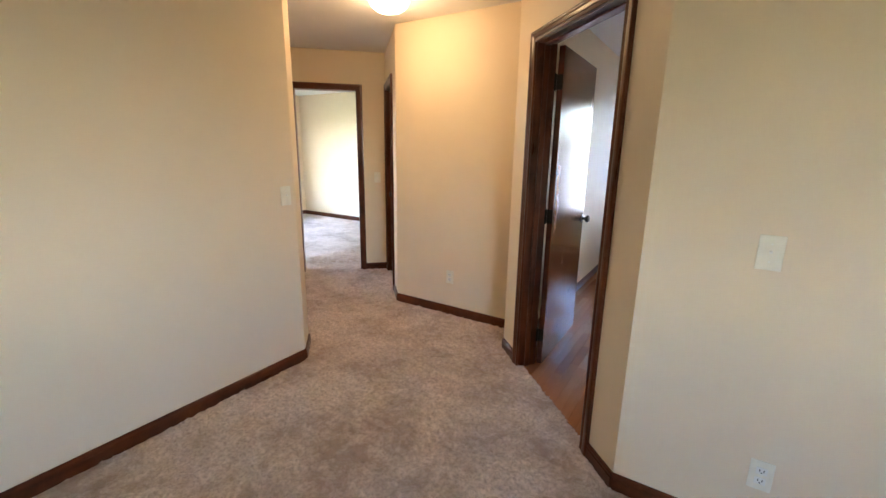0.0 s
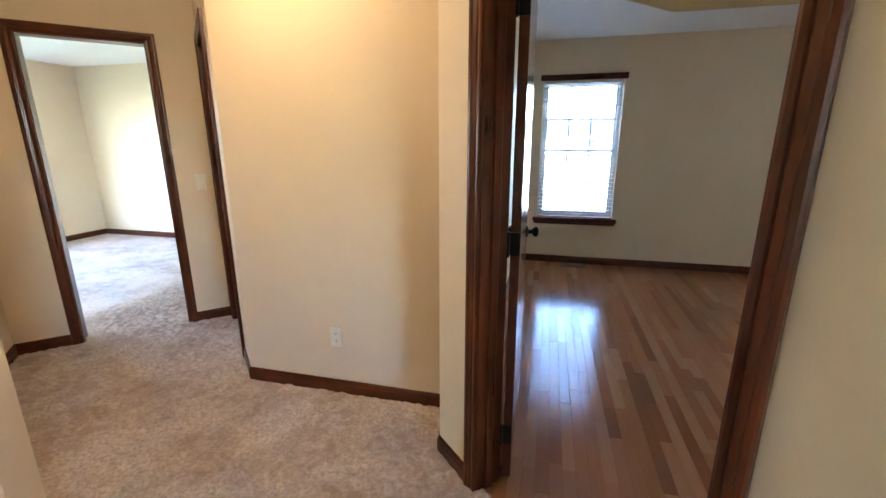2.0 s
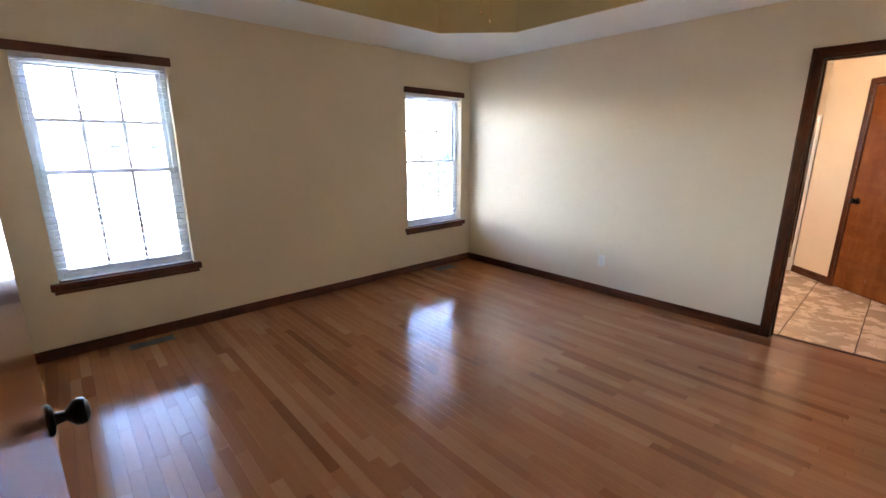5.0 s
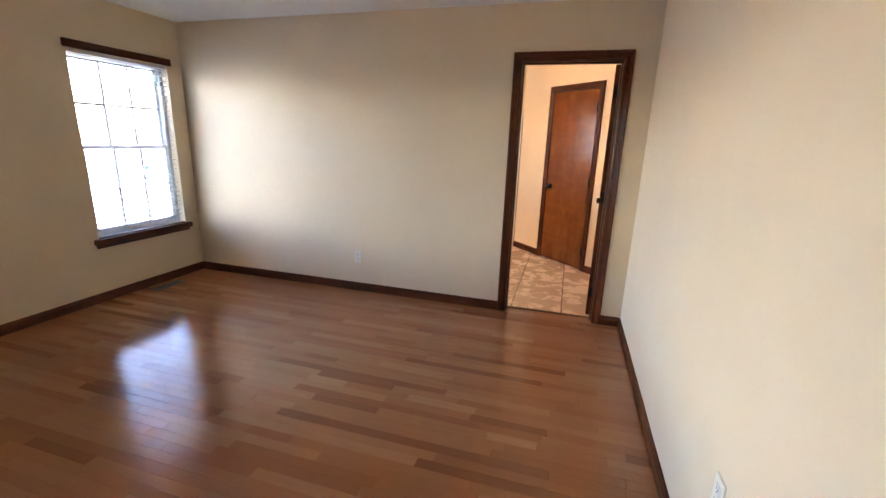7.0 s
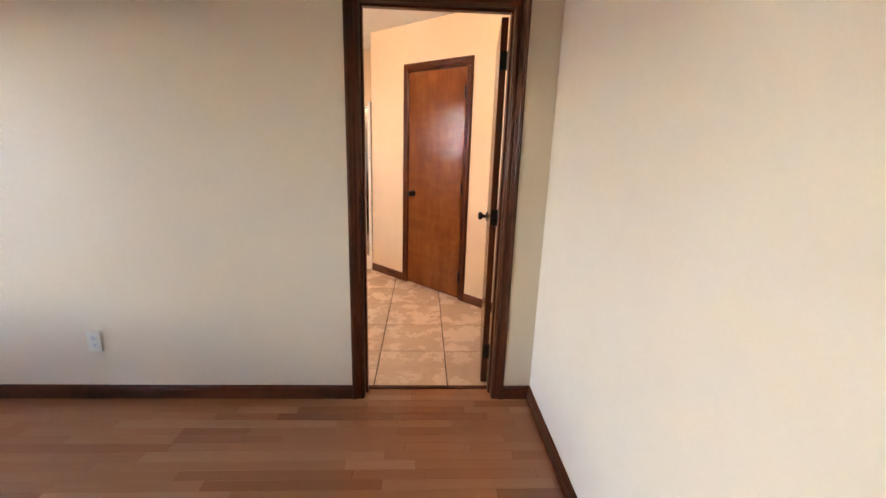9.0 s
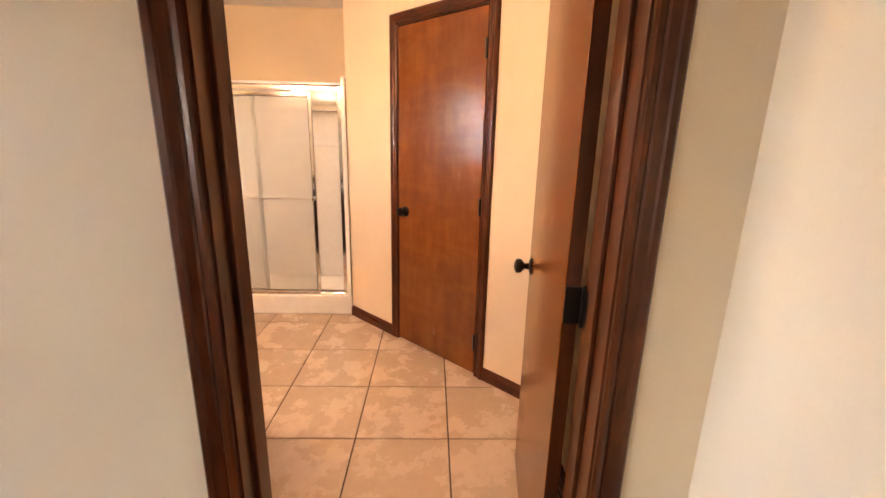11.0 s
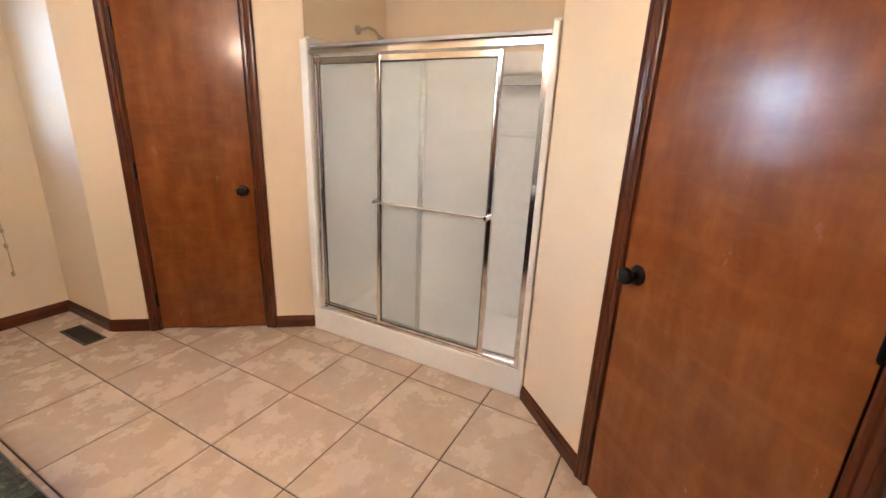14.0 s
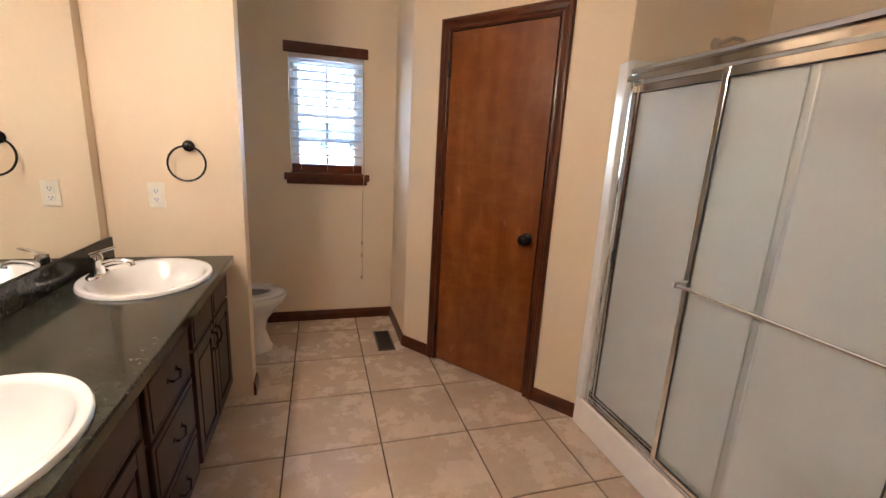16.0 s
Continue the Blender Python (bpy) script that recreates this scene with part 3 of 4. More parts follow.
tray.modifiers.new("thickness", "SOLIDIFY").thickness = 0.02
tagged(tray, "golden tan painted upright sides of the tray ceiling", "ceiling", kind="structure")
tagged(part("ceiling_tray_top", boxes((X0 - 0.2, X1 + 0.2, Y0 - 0.2, Y1 + 0.2, H + 0.296, H + 0.36)), CEIL), "white textured raised centre of the tray ceiling", "ceiling", kind="structure")
tagged(part("ceiling_hall", slab_with_hole([(-5.9, -0.7), (5.2575, -0.7), (5.2575, 3.93), (0.90, 3.93), (0.90, 8.4), (-5.9, 8.4)], None, H, 0.12), CEIL), "white textured ceiling of hall and far room", "ceiling", kind="structure")
tagged(part("ceiling_bathroom", slab_with_hole([(5.2575, 3.5), (8.8, 3.5), (8.8, 8.4), (5.2575, 8.4)], None, H, 0.12), CEIL), "white textured bathroom ceiling", "ceiling", kind="structure")
tagged(part("roof", boxes((-6, 9, -0.8, 8.7, 2.85, 2.95)), CEIL), "flat cover above the rooms", "roof", kind="structure")


# ---- windows ----
def window(name, x0, x1, z0, z1, cols, label, mid=0.5):
    y = NY + 0.09
    root = thing(name, pose(x0, y, z0), label, "window", kind="structure")
    w, h = x1 - x0, z1 - z0
    f = 0.035
    part("window_frame", boxes((0, f, -0.02, 0.05, 0, h), (w - f, w, -0.02, 0.05, 0, h), (f, w - f, -0.02, 0.05, 0, f), (f, w - f, -0.02, 0.05, h - f, h), bevel=0.003), VINYL, root, "white vinyl window frame")
    zm = h * mid
    for k, (a, b, yo) in enumerate(((f, zm + 0.012, -0.012), (zm - 0.012, h - f, 0.016))):
        r = 0.028
        sash = part("sash", boxes((f, f + r, yo, yo + 0.024, a, b), (w - f - r, w - f, yo, yo + 0.024, a, b), (f + r, w - f - r, yo, yo + 0.024, a, a + r), (f + r, w - f - r, yo, yo + 0.024, b - r, b), bevel=0.002), VINYL, root)
        gx0, gx1, gz0, gz1 = f + r, w - f - r, a + r, b - r
        pane = part("pane", boxes((gx0, gx1, yo + 0.010, yo + 0.014, gz0, gz1)), GLASS, sash)
        pane.visible_shadow = False
        for c in range(1, cols):
            x = gx0 + (gx1 - gx0) * c / cols
            part("glazing_bar", boxes((x - 0.010, x + 0.010, yo + 0.003, yo + 0.021, gz0, gz1)), BAR, sash)
        z = (gz0 + gz1) / 2
        part("glazing_bar", boxes((gx0, gx1, yo + 0.0035, yo + 0.0205, z - 0.010, z + 0.010)), BAR, sash)
    part("window_sill", boxes((-0.045, w + 0.045, -0.135, -0.091, -0.055, -0.004), (0.001, w - 0.001, -0.092, -0.022, -0.03, 0.004), bevel=0.006, seg=2), TRIM_X, root, "dark-stained wooden window sill")
    part("apron", boxes((-0.03, w + 0.03, -0.106, -0.0905, -0.085, -0.055), bevel=0.003), TRIM_X, root)
    return root


def blind(x0, x1, ztop, zbot, gap, label, tilt=0, rail_mat=None, slat_mat=None, val=0.06, rail=0.02, half=0.0013):
    """A lowered horizontal blind with a stained valance."""
    w = x1 - x0
    root = thing("window_blind", pose((x0 + x1) / 2, NY + 0.036, ztop), label, "blind", "blinds at the windows")
    part("valance", boxes((-w / 2 - 0.028, w / 2 + 0.028, -0.062, -0.040, -0.022, val - 0.022), bevel=0.004, seg=2), TRIM_X, root, "dark-stained wooden valance")
    part("headrail", boxes((-w / 2 + 0.006, w / 2 - 0.006, -0.026, 0.024, -0.05, -0.008)), SLAT, root)
    n = int((ztop - 0.06 - zbot - rail) / gap)
    sl = mesh_of(boxes((-w / 2 + 0.01, w / 2 - 0.01, -0.024, 0.024, -half, half)), "slat")
    for i in range(n):
        part("slat", sl, slat_mat or SLAT, root, m=pose(0, 0, -0.07 - gap * i, tilt))
    part("bottom_rail", boxes((-w / 2 + 0.01, w / 2 - 0.01, -0.025, 0.025, zbot - ztop + 0.003, zbot - ztop + rail), bevel=0.003), rail_mat or SLAT, root)
    for x in (-w * 0.36, 0, w * 0.36):
        part("ladder_cord", boxes((x - 0.001, x + 0.001, -0.026, -0.0245, zbot - ztop + 0.02, -0.05), (x - 0.001, x + 0.001, 0.0245, 0.026, zbot - ztop + 0.02, -0.05)), SLAT, root)
    return root


window("window_1", *W1, 3, "white double-hung window with glazing bars and stained sill")
window("window_2", *W2, 3, "white double-hung window with glazing bars near the corner")
window("window_3", *W3, 2, "small white double-hung window in the toilet nook")
blind(W1[0], W1[1], 2.05, 0.53, 0.045, "lowered pale slatted blind with slats open, dark valance")
blind(W2[0], W2[1], 2.05, 0.53, 0.045, "lowered pale slatted blind with slats open, dark valance")
blind(W3[0], W3[1], 2.0, 1.165, 0.058, "lowered slatted blind with dark valance and bottom rail", -13, TRIM_X, SLAT, 0.07, 0.06, 0.0025)

# ---- lamps and fan ----
GLOW = plain("lit_opal_glass", (0.9, 0.86, 0.78), 0.3)
GLOW.node_tree.nodes["Principled BSDF"].inputs["Emission Color"].default_value = (1.0, 0.78, 0.5, 1)
GLOW.node_tree.nodes["Principled BSDF"].inputs["Emission Strength"].default_value = 0.5
LIT = plain("bright_opal_globe", (0.9, 0.88, 0.8), 0.3)
LIT.node_tree.nodes["Principled BSDF"].inputs["Emission Color"].default_value = (1.0, 0.83, 0.66, 1)
LIT.node_tree.nodes["Principled BSDF"].inputs["Emission Strength"].default_value = 3.6
OPAL = plain("opal_glass", (0.85, 0.82, 0.75), 0.25)
BRASS = plain("polished_brass", (0.75, 0.52, 0.22), 0.2, 1.0)

hall_lamp = thing("ceiling_light", pose(-0.01, 4.60, H), "lit round opal glass flush ceiling light", "ceiling light")
part("base_ring", lathe([(0.001, 0.0), (0.15, 0.0), (0.15, -0.02), (0.14, -0.028), (0.001, -0.028)], 32), BRASS, hall_lamp, smooth=True)
part("shade", lathe([(0.135, -0.028), (0.138, -0.045), (0.12, -0.075), (0.085, -0.10), (0.04, -0.112), (0.001, -0.115)], 32), GLOW, hall_lamp, "glowing opal glass dome", smooth=True)

vanity_lamp = thing("vanity_light", pose(5.405, 5.9, 1.98), "lit brass bar of three opal globe lamps above the mirror", "wall light")
part("back_plate", boxes((0.001, 0.03, -0.42, 0.42, -0.055, 0.055), bevel=0.006, seg=2), BRASS, vanity_lamp)
globe = mesh_of(lathe([(0.02, 0.03), (0.022, 0.045), (0.045, 0.065), (0.055, 0.09), (0.045, 0.125), (0.02, 0.143), (0.001, 0.146)], 20, "x"), "globe")
for y in (-0.28, 0.0, 0.28):
    part("globe", globe, LIT, vanity_lamp, smooth=True, m=pose(0, y, 0))

FANM = plain("antique_brass_fan", (0.32, 0.2, 0.09), 0.3, 0.9)
BLADE = timber("pale_fan_blade", (0.42, 0.28, 0.22), (0.6, 0.44, 0.36), 0.4, grain=(0.1, 1, 1), coat=0.1)
fan = thing("ceiling_fan", pose(3.08, 6.15, H + 0.296), "brass ceiling fan with pale blades and pull chains", "ceiling fan")
part("canopy", lathe([(0.001, 0.0), (0.07, 0.0), (0.065, -0.03), (0.03, -0.06), (0.001, -0.06)], 24), FANM, fan, smooth=True)
part("downrod", tube([(0, 0, -0.05), (0, 0, -0.20)], 0.013, 12), FANM, fan, smooth=True)
part("motor_housing", lathe([(0.001, -0.17), (0.06, -0.175), (0.12, -0.20), (0.135, -0.24), (0.12, -0.29), (0.07, -0.31), (0.001, -0.31)], 28), FANM, fan, smooth=True)
for k in range(5):
    a = 2 * math.pi * k / 5 + 0.35
    bm = bmesh.new()
    prof = [(0.20, -0.045), (0.26, -0.06), (0.55, -0.068), (0.62, -0.05), (0.645, 0.0), (0.62, 0.05), (0.55, 0.068), (0.26, 0.06), (0.20, 0.045)]
    top = [bm.verts.new((x, y, 0.003)) for x, y in prof]
    low = [bm.verts.new((x, y, -0.003)) for x, y in prof]
    bm.faces.new(top)
    bm.faces.new(low)
    for i in range(len(prof)):
        j = (i + 1) % len(prof)
        bm.faces.new((top[i], top[j], low[j], low[i]))
    b = part("blade", bm, BLADE, fan, "pale wooden fan blade", m=pose(0, 0, -0.30, 0, 0, math.degrees(a)) @ pose(0, 0, 0, 11))
    part("blade_iron", boxes((0.09, 0.24, -0.018, 0.018, -0.012, -0.004), bevel=0.003), FANM, b)
part("light_fitting", lathe([(0.001, -0.31), (0.05, -0.315), (0.05, -0.36), (0.085, -0.37), (0.09, -0.385), (0.001, -0.385)], 24), FANM, fan, smooth=True)
part("glass_bowl", lathe([(0.088, -0.385), (0.11, -0.40), (0.105, -0.43), (0.075, -0.46), (0.03, -0.475), (0.001, -0.478)], 28), OPAL, fan, smooth=True)
for dx, dy, zb in ((0.035, -0.045, -0.60), (-0.03, -0.05, -0.575)):
    c = part("pull_chain", tube([(dx, dy, -0.38), (dx * 1.3, dy * 1.3, -0.48), (dx * 1.3, dy * 1.3, zb)], 0.0014, 6), BRASS, fan)
    part("chain_pull", lathe([(0.001, zb - 0.03), (0.006, zb - 0.026), (0.008, zb - 0.016), (0.004, zb - 0.003), (0.001, zb)], 12), BRASS, c, smooth=True, m=pose(dx * 1.3, dy * 1.3, 0))


# ---- wall plates ----
def outlet(p, n_deg, label="ivory duplex wall outlet", kind_="outlet"):
    """A plate whose face looks along the heading n_deg."""
    mat = IVORY
    root = thing("wall_outlet" if kind_ != "switch" else "light_switch", pose(p[0], p[1], p[2], 0, 0, n_deg + 90), label, kind_)
    part("plate", boxes((-0.036, 0.036, -0.006, -0.0005, -0.059, 0.059), bevel=0.0025, seg=2), mat, root)
    if kind_ == "switch":
        part("switch_slot", boxes((-0.006, 0.006, -0.0068, -0.0055, -0.013, 0.013)), IVORY, root)
        part("toggle", boxes((-0.0045, 0.0045, -0.018, -0.0062, 0.0, 0.008), bevel=0.0015), WHITE, root)
        zs = (-0.03, 0.03)
    elif kind_ == "outlet":
        for z in (-0.02, 0.02):
            r = part("receptacle", boxes((-0.017, 0.017, -0.0085, -0.0058, z - 0.0145, z + 0.0145), bevel=0.0012), WHITE, root)
            part("slot", boxes((-0.0075, -0.0050, -0.0092, -0.0080, z - 0.002, z + 0.007)), DARK, r)
            part("slot", boxes((0.0050, 0.0075, -0.0092, -0.0080, z - 0.002, z + 0.007)), DARK, r)
            part("slot", boxes((-0.0022, 0.0022, -0.0092, -0.0080, z - 0.009, z - 0.005)), DARK, r)
        zs = (0.0,)
    else:
        part("jack", boxes((-0.008, 0.008, -0.009, -0.0058, -0.008, 0.008), bevel=0.001), DARK, root)
        zs = (-0.042, 0.042)
    for z in zs:
        part("screw", lathe([(0.001, -0.0075), (0.0028, -0.0072), (0.003, -0.0055), (0.001, -0.0055)], 8, "y"), WHITE, root, m=pose(0, 0, z))
    return root


outlet((-0.215, 3.825, 1.14), 0, "ivory toggle light switch beside the hall corner", "switch")
outlet((2.195, 3.88, 1.122), -90, "ivory toggle light switch on the hall wall", "switch")
outlet((2.295, 3.88, 0.305), -90, "ivory duplex outlet low on the hall wall")
outlet((0.17, 5.165, 0.345), -90, "ivory duplex outlet low on the hall end wall")
outlet((-1.292, 5.898, 1.10), -45, "ivory toggle light switch beside the far doorway", "switch")
outlet((5.2, 6.37, 0.34), 180, "ivory duplex outlet low on the bedroom wall")
outlet((2.93, 4.0, 0.45), 90, "ivory duplex outlet on the bedroom wall")
outlet((2.80, 4.0, 0.45), 90, "ivory cable jack plate on the bedroom wall", "jack plate")
outlet((5.62, 7.21, 1.098), -90, "ivory duplex outlet above the vanity")


# ---- floor registers ----
def register(x, y, w, d, n, along_x, label):
    root = thing("floor_register", pose(x, y, 0.0, 0, 0, 0 if along_x else 90), label, "floor vent", "floor registers")
    part("register_frame", boxes((-w / 2, w / 2, -d / 2, -d / 2 + 0.014, 0.0005, 0.006), (-w / 2, w / 2, d / 2 - 0.014, d / 2, 0.0005, 0.006), (-w / 2, -w / 2 + 0.014, -d / 2 + 0.014, d / 2 - 0.014, 0.0005, 0.006), (w / 2 - 0.014, w / 2, -d / 2 + 0.014, d / 2 - 0.014, 0.0005, 0.006), bevel=0.0015), VENT, root)
    part("duct_shadow", boxes((-w / 2 + 0.012, w / 2 - 0.012, -d / 2 + 0.012, d / 2 - 0.012, 0.0003, 0.0012)), DARK, root)
    lv = mesh_of(boxes((-0.0012, 0.0012, -d / 2 + 0.013, d / 2 - 0.013, 0.0012, 0.005)), "louvre")
    for i in range(n):
        part("louvre", lv, VENT, root, m=pose(-w / 2 + 0.02 + (w - 0.04) * i / (n - 1), 0, 0))
    return root


register(1.60, 8.10, 0.29, 0.095, 22, True, "brown metal floor register set in the oak floor below the window")
register(4.64, 8.10, 0.29, 0.095, 22, True, "brown metal floor register set in the oak floor near the corner")
register(6.79, 7.77, 0.32, 0.12, 22, False, "brown metal floor register set in the tile floor")

# ---- shower ----
SX, SY0, SY1 = 7.645, 5.188, 6.640
shower = thing("shower_stall", pose(0, 0, 0), "white moulded shower stall with chrome framed sliding glass doors", "shower")
part("base", boxes((SX - 0.012, SX + 0.085, SY0, SY1, 0.0, 0.165), (SX + 0.085, 8.44, SY0, SY1, 0.0, 0.07), bevel=0.012, seg=3), ACRYLIC, shower, "white shower base with a raised kerb")
for dims in ((8.40, 8.445, SY0 + 0.002, SY1 - 0.002, 0.07, 1.80), (SX + 0.02, 8.40, SY1 - 0.04, SY1 - 0.003, 0.07, 1.80), (SX + 0.02, 8.40, SY0 + 0.003, SY0 + 0.04, 0.07, 1.80)):
    part("wall_panel", boxes(dims, bevel=0.006, seg=2), ACRYLIC, shower, "white moulded shower wall panel")
part("front_flange", boxes((SX - 0.018, SX + 0.02, SY1 - 0.058, SY1 - 0.001, 0.163, 1.785), bevel=0.007, seg=2), ACRYLIC, shower)
part("front_flange", boxes((SX - 0.018, SX + 0.02, SY0 + 0.001, SY0 + 0.032, 0.163, 1.785), bevel=0.007, seg=2), ACRYLIC, shower)
for z, d_ in ((1.60, 0.10), (1.30, 0.02)):
    part("shelf", boxes((8.40 - d_, 8.405, SY0 + 0.03, 6.0, z, z + 0.05), bevel=0.012, seg=2), ACRYLIC, shower)
ya, yb = SY0 + 0.032, SY1 - 0.058
head = [(SX - 0.012, 1.70), (SX + 0.05, 1.70), (SX + 0.05, 1.748), (SX + 0.046, 1.756), (SX + 0.004, 1.756), (SX - 0.004, 1.75), (SX - 0.006, 1.738), (SX - 0.002, 1.73), (SX - 0.012, 1.722)]
part("header_rail", extruded(head, ya, yb, "y"), CHROME, shower, "polished header rail")
part("bottom_track", extruded([(SX - 0.004, 0.163), (SX + 0.055, 0.163), (SX + 0.055, 0.19), (SX + 0.05, 0.19), (SX + 0.048, 0.172), (SX + 0.024, 0.172), (SX + 0.022, 0.186), (SX + 0.018, 0.186), (SX + 0.016, 0.172), (SX + 0.002, 0.176), (SX - 0.004, 0.172)], ya, yb, "y"), CHROME, shower)
for y0 in (ya, yb - 0.03):
    part("side_jamb", boxes((SX + 0.0, SX + 0.052, y0, y0 + 0.03, 0.172, 1.70), bevel=0.003), CHROME, shower)


def glass_panel(y0, y1, x):
    z0, z1, r = 0.178, 1.69, 0.026
    p = part("sliding_door", boxes((x, x + 0.02, y0, y0 + r, z0, z1), (x, x + 0.02, y1 - r, y1, z0, z1), (x, x + 0.02, y0 + r, y1 - r, z0, z0 + 0.022), (x, x + 0.02, y0 + r, y1 - r, z1 - 0.034, z1), bevel=0.0035, seg=2), CHROME, shower, "chrome frame of a sliding shower door")
    g = part("glass", boxes((x + 0.008, x + 0.0125, y0 + r, y1 - r, z0 + 0.022, z1 - 0.034)), FROST, p, "obscure frosted glass")
    g.visible_shadow = False
    k = 0.0025
    part("gasket", boxes((x - 0.0005, x + 0.006, y0 + r, y0 + r + k, z0 + 0.022, z1 - 0.034), (x - 0.0005, x + 0.006, y1 - r - k, y1 - r, z0 + 0.022, z1 - 0.034), (x - 0.0005, x + 0.006, y0 + r + k, y1 - r - k, z0 + 0.022, z0 + 0.022 + k), (x - 0.0005, x + 0.006, y0 + r + k, y1 - r - k, z1 - 0.034 - k, z1 - 0.034)), DARK, p)
    return p


outer = glass_panel(5.430, 6.125, SX + 0.001)
inner = glass_panel(5.84, yb - 0.012, SX + 0.028)
tb = part("towel_bar", tube([(SX - 0.045, 5.435, 0.937), (SX - 0.045, 6.12, 0.937)], 0.0075, 12), CHROME, outer, "slim chrome towel bar", smooth=True)
for y in (5.443, 6.112):
    part("bar_bracket", boxes((SX - 0.054, SX + 0.002, y - 0.010, y + 0.010, 0.924, 0.950), bevel=0.004, seg=2), CHROME, outer)
part("door_pull", boxes((SX + 0.014, SX + 0.03, yb - 0.034, yb - 0.018, 0.90, 0.955), bevel=0.004, seg=2), DARK, inner)
sh = thing("shower_spray", pose(8.14, 6.605, 1.92), "brushed nickel shower sprayer on a bent wall arm", "shower")
part("flange", lathe([(0.001, 0.039), (0.03, 0.039), (0.028, 0.03), (0.012, 0.024), (0.001, 0.024)], 18, "y"), NICKEL, sh, smooth=True)
part("arm", tube([(0, 0.035, 0), (0, -0.05, 0.01), (0, -0.10, -0.01), (0, -0.135, -0.05)], 0.009, 10), NICKEL, sh, smooth=True)
part("spray_face", lathe([(0.001, 0.03), (0.014, 0.03), (0.02, 0.01), (0.036, -0.02), (0.036, -0.03), (0.001, -0.032)], 20), NICKEL, sh, smooth=True, m=pose(0, -0.15, -0.07, -35))

# ---- vanity ----
VX, VY0, VY1, VZ = 5.922, 5.36, 7.207, 0.80
FX = VX - 0.045


def cab_front(parent, name, y0, y1, z0, z1, pull, x=None):
    """A raised-panel front facing +x with a bail pull."""
    w, h, r = y1 - y0, z1 - z0, 0.05
    root = part(name, boxes((0, 0.018, 0, r, 0, h), (0, 0.018, w - r, w, 0, h), (0, 0.018, r, w - r, 0, r), (0, 0.018, r, w - r, h - r, h), (0, 0.011, r, w - r, r, h - r), bevel=0.003, seg=2) if h > 0.2 else boxes((0, 0.018, 0, w, 0, h), (0.018, 0.021, 0.018, w - 0.018, 0.018, h - 0.018), bevel=0.0035, seg=2), CAB, parent, m=pose(FX, y0, z0))
    if h > 0.2:
        part("panel", boxes((0.010, 0.0165, r + 0.014, w - r - 0.014, r + 0.014, h - r - 0.014), bevel=0.005, seg=1), CAB, root)
    if pull:
        yy, zz, up = pull
        a, b = ((0, -0.04), (0, 0.04)) if not up else ((-0.04, 0), (0.04, 0))
        pts = [(0.018, yy + a[1], zz + a[0]), (0.034, yy + a[1] * 0.9, zz + a[0] * 0.9 - (0 if up else 0.006)), (0.042, yy, zz - (0 if up else 0.016)), (0.034, yy + b[1] * 0.9, zz + b[0] * 0.9 - (0 if up else 0.006)), (0.018, yy + b[1], zz + b[0])]
        hd = part("handle", tube(pts, 0.0045, 8), BRONZE, root, "dark bronze bail pull", smooth=True)
        for q in (a, b):
            part("rosette", lathe([(0.001, 0.0178), (0.012, 0.0178), (0.011, 0.022), (0.005, 0.025), (0.001, 0.025)], 12, "x"), BRONZE, hd, smooth=True, m=pose(0, yy + q[1], zz + q[0]))
    return root


def cabinet(y0, y1, drawers, label):
    root = thing("vanity_cabinet", pose(0, 0, 0), label, "cabinet", "vanity cabinets")
    part("carcass", boxes((5.408, FX - 0.001, y0 + 0.0005, y0 + 0.018, 0.09, VZ - 0.041), (5.408, FX - 0.001, y1 - 0.018, y1 - 0.0005, 0.09, VZ - 0.041), (5.408, FX - 0.02, y0 + 0.018, y1 - 0.018, 0.09, 0.105), (FX - 0.02, FX - 0.001, y0 + 0.018, y1 - 0.018, 0.09, VZ - 0.041)), CAB, root)
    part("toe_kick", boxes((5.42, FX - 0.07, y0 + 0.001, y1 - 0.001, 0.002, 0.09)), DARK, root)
    if drawers:
        zs = [0.105, 0.315, 0.525, 0.735]
        for a, b in zip(zs, zs[1:]):
            cab_front(root, "drawer", y0 + 0.02, y1 - 0.02, a + 0.008, b - 0.008, ((y1 - y0) / 2 - 0.02, (b - a) / 2, False))
    else:
        w = (y1 - y0) / 2
        for k in range(2):
            a, b = y0 + k * w + (0.02 if k == 0 else 0.004), y0 + (k + 1) * w - (0.02 if k else 0.004)
            cab_front(root, "false_front", a, b, 0.60, 0.735, None)
            cab_front(root, "door", a, b, 0.11, 0.585, ((b - a) - 0.03 if k == 0 else 0.03, 0.40, True))
    return root


cabinet(6.545, 7.206, False, "dark-stained vanity cabinet with two panelled doors under the far basin")
cabinet(6.105, 6.543, True, "dark-stained vanity cabinet with three drawers and bail pulls")
cabinet(5.37, 6.103, False, "dark-stained vanity cabinet with two panelled doors under the near basin")
S1, S2 = (5.678, 6.855), (5.682, 5.785)
RX, RY = 0.228, 0.275


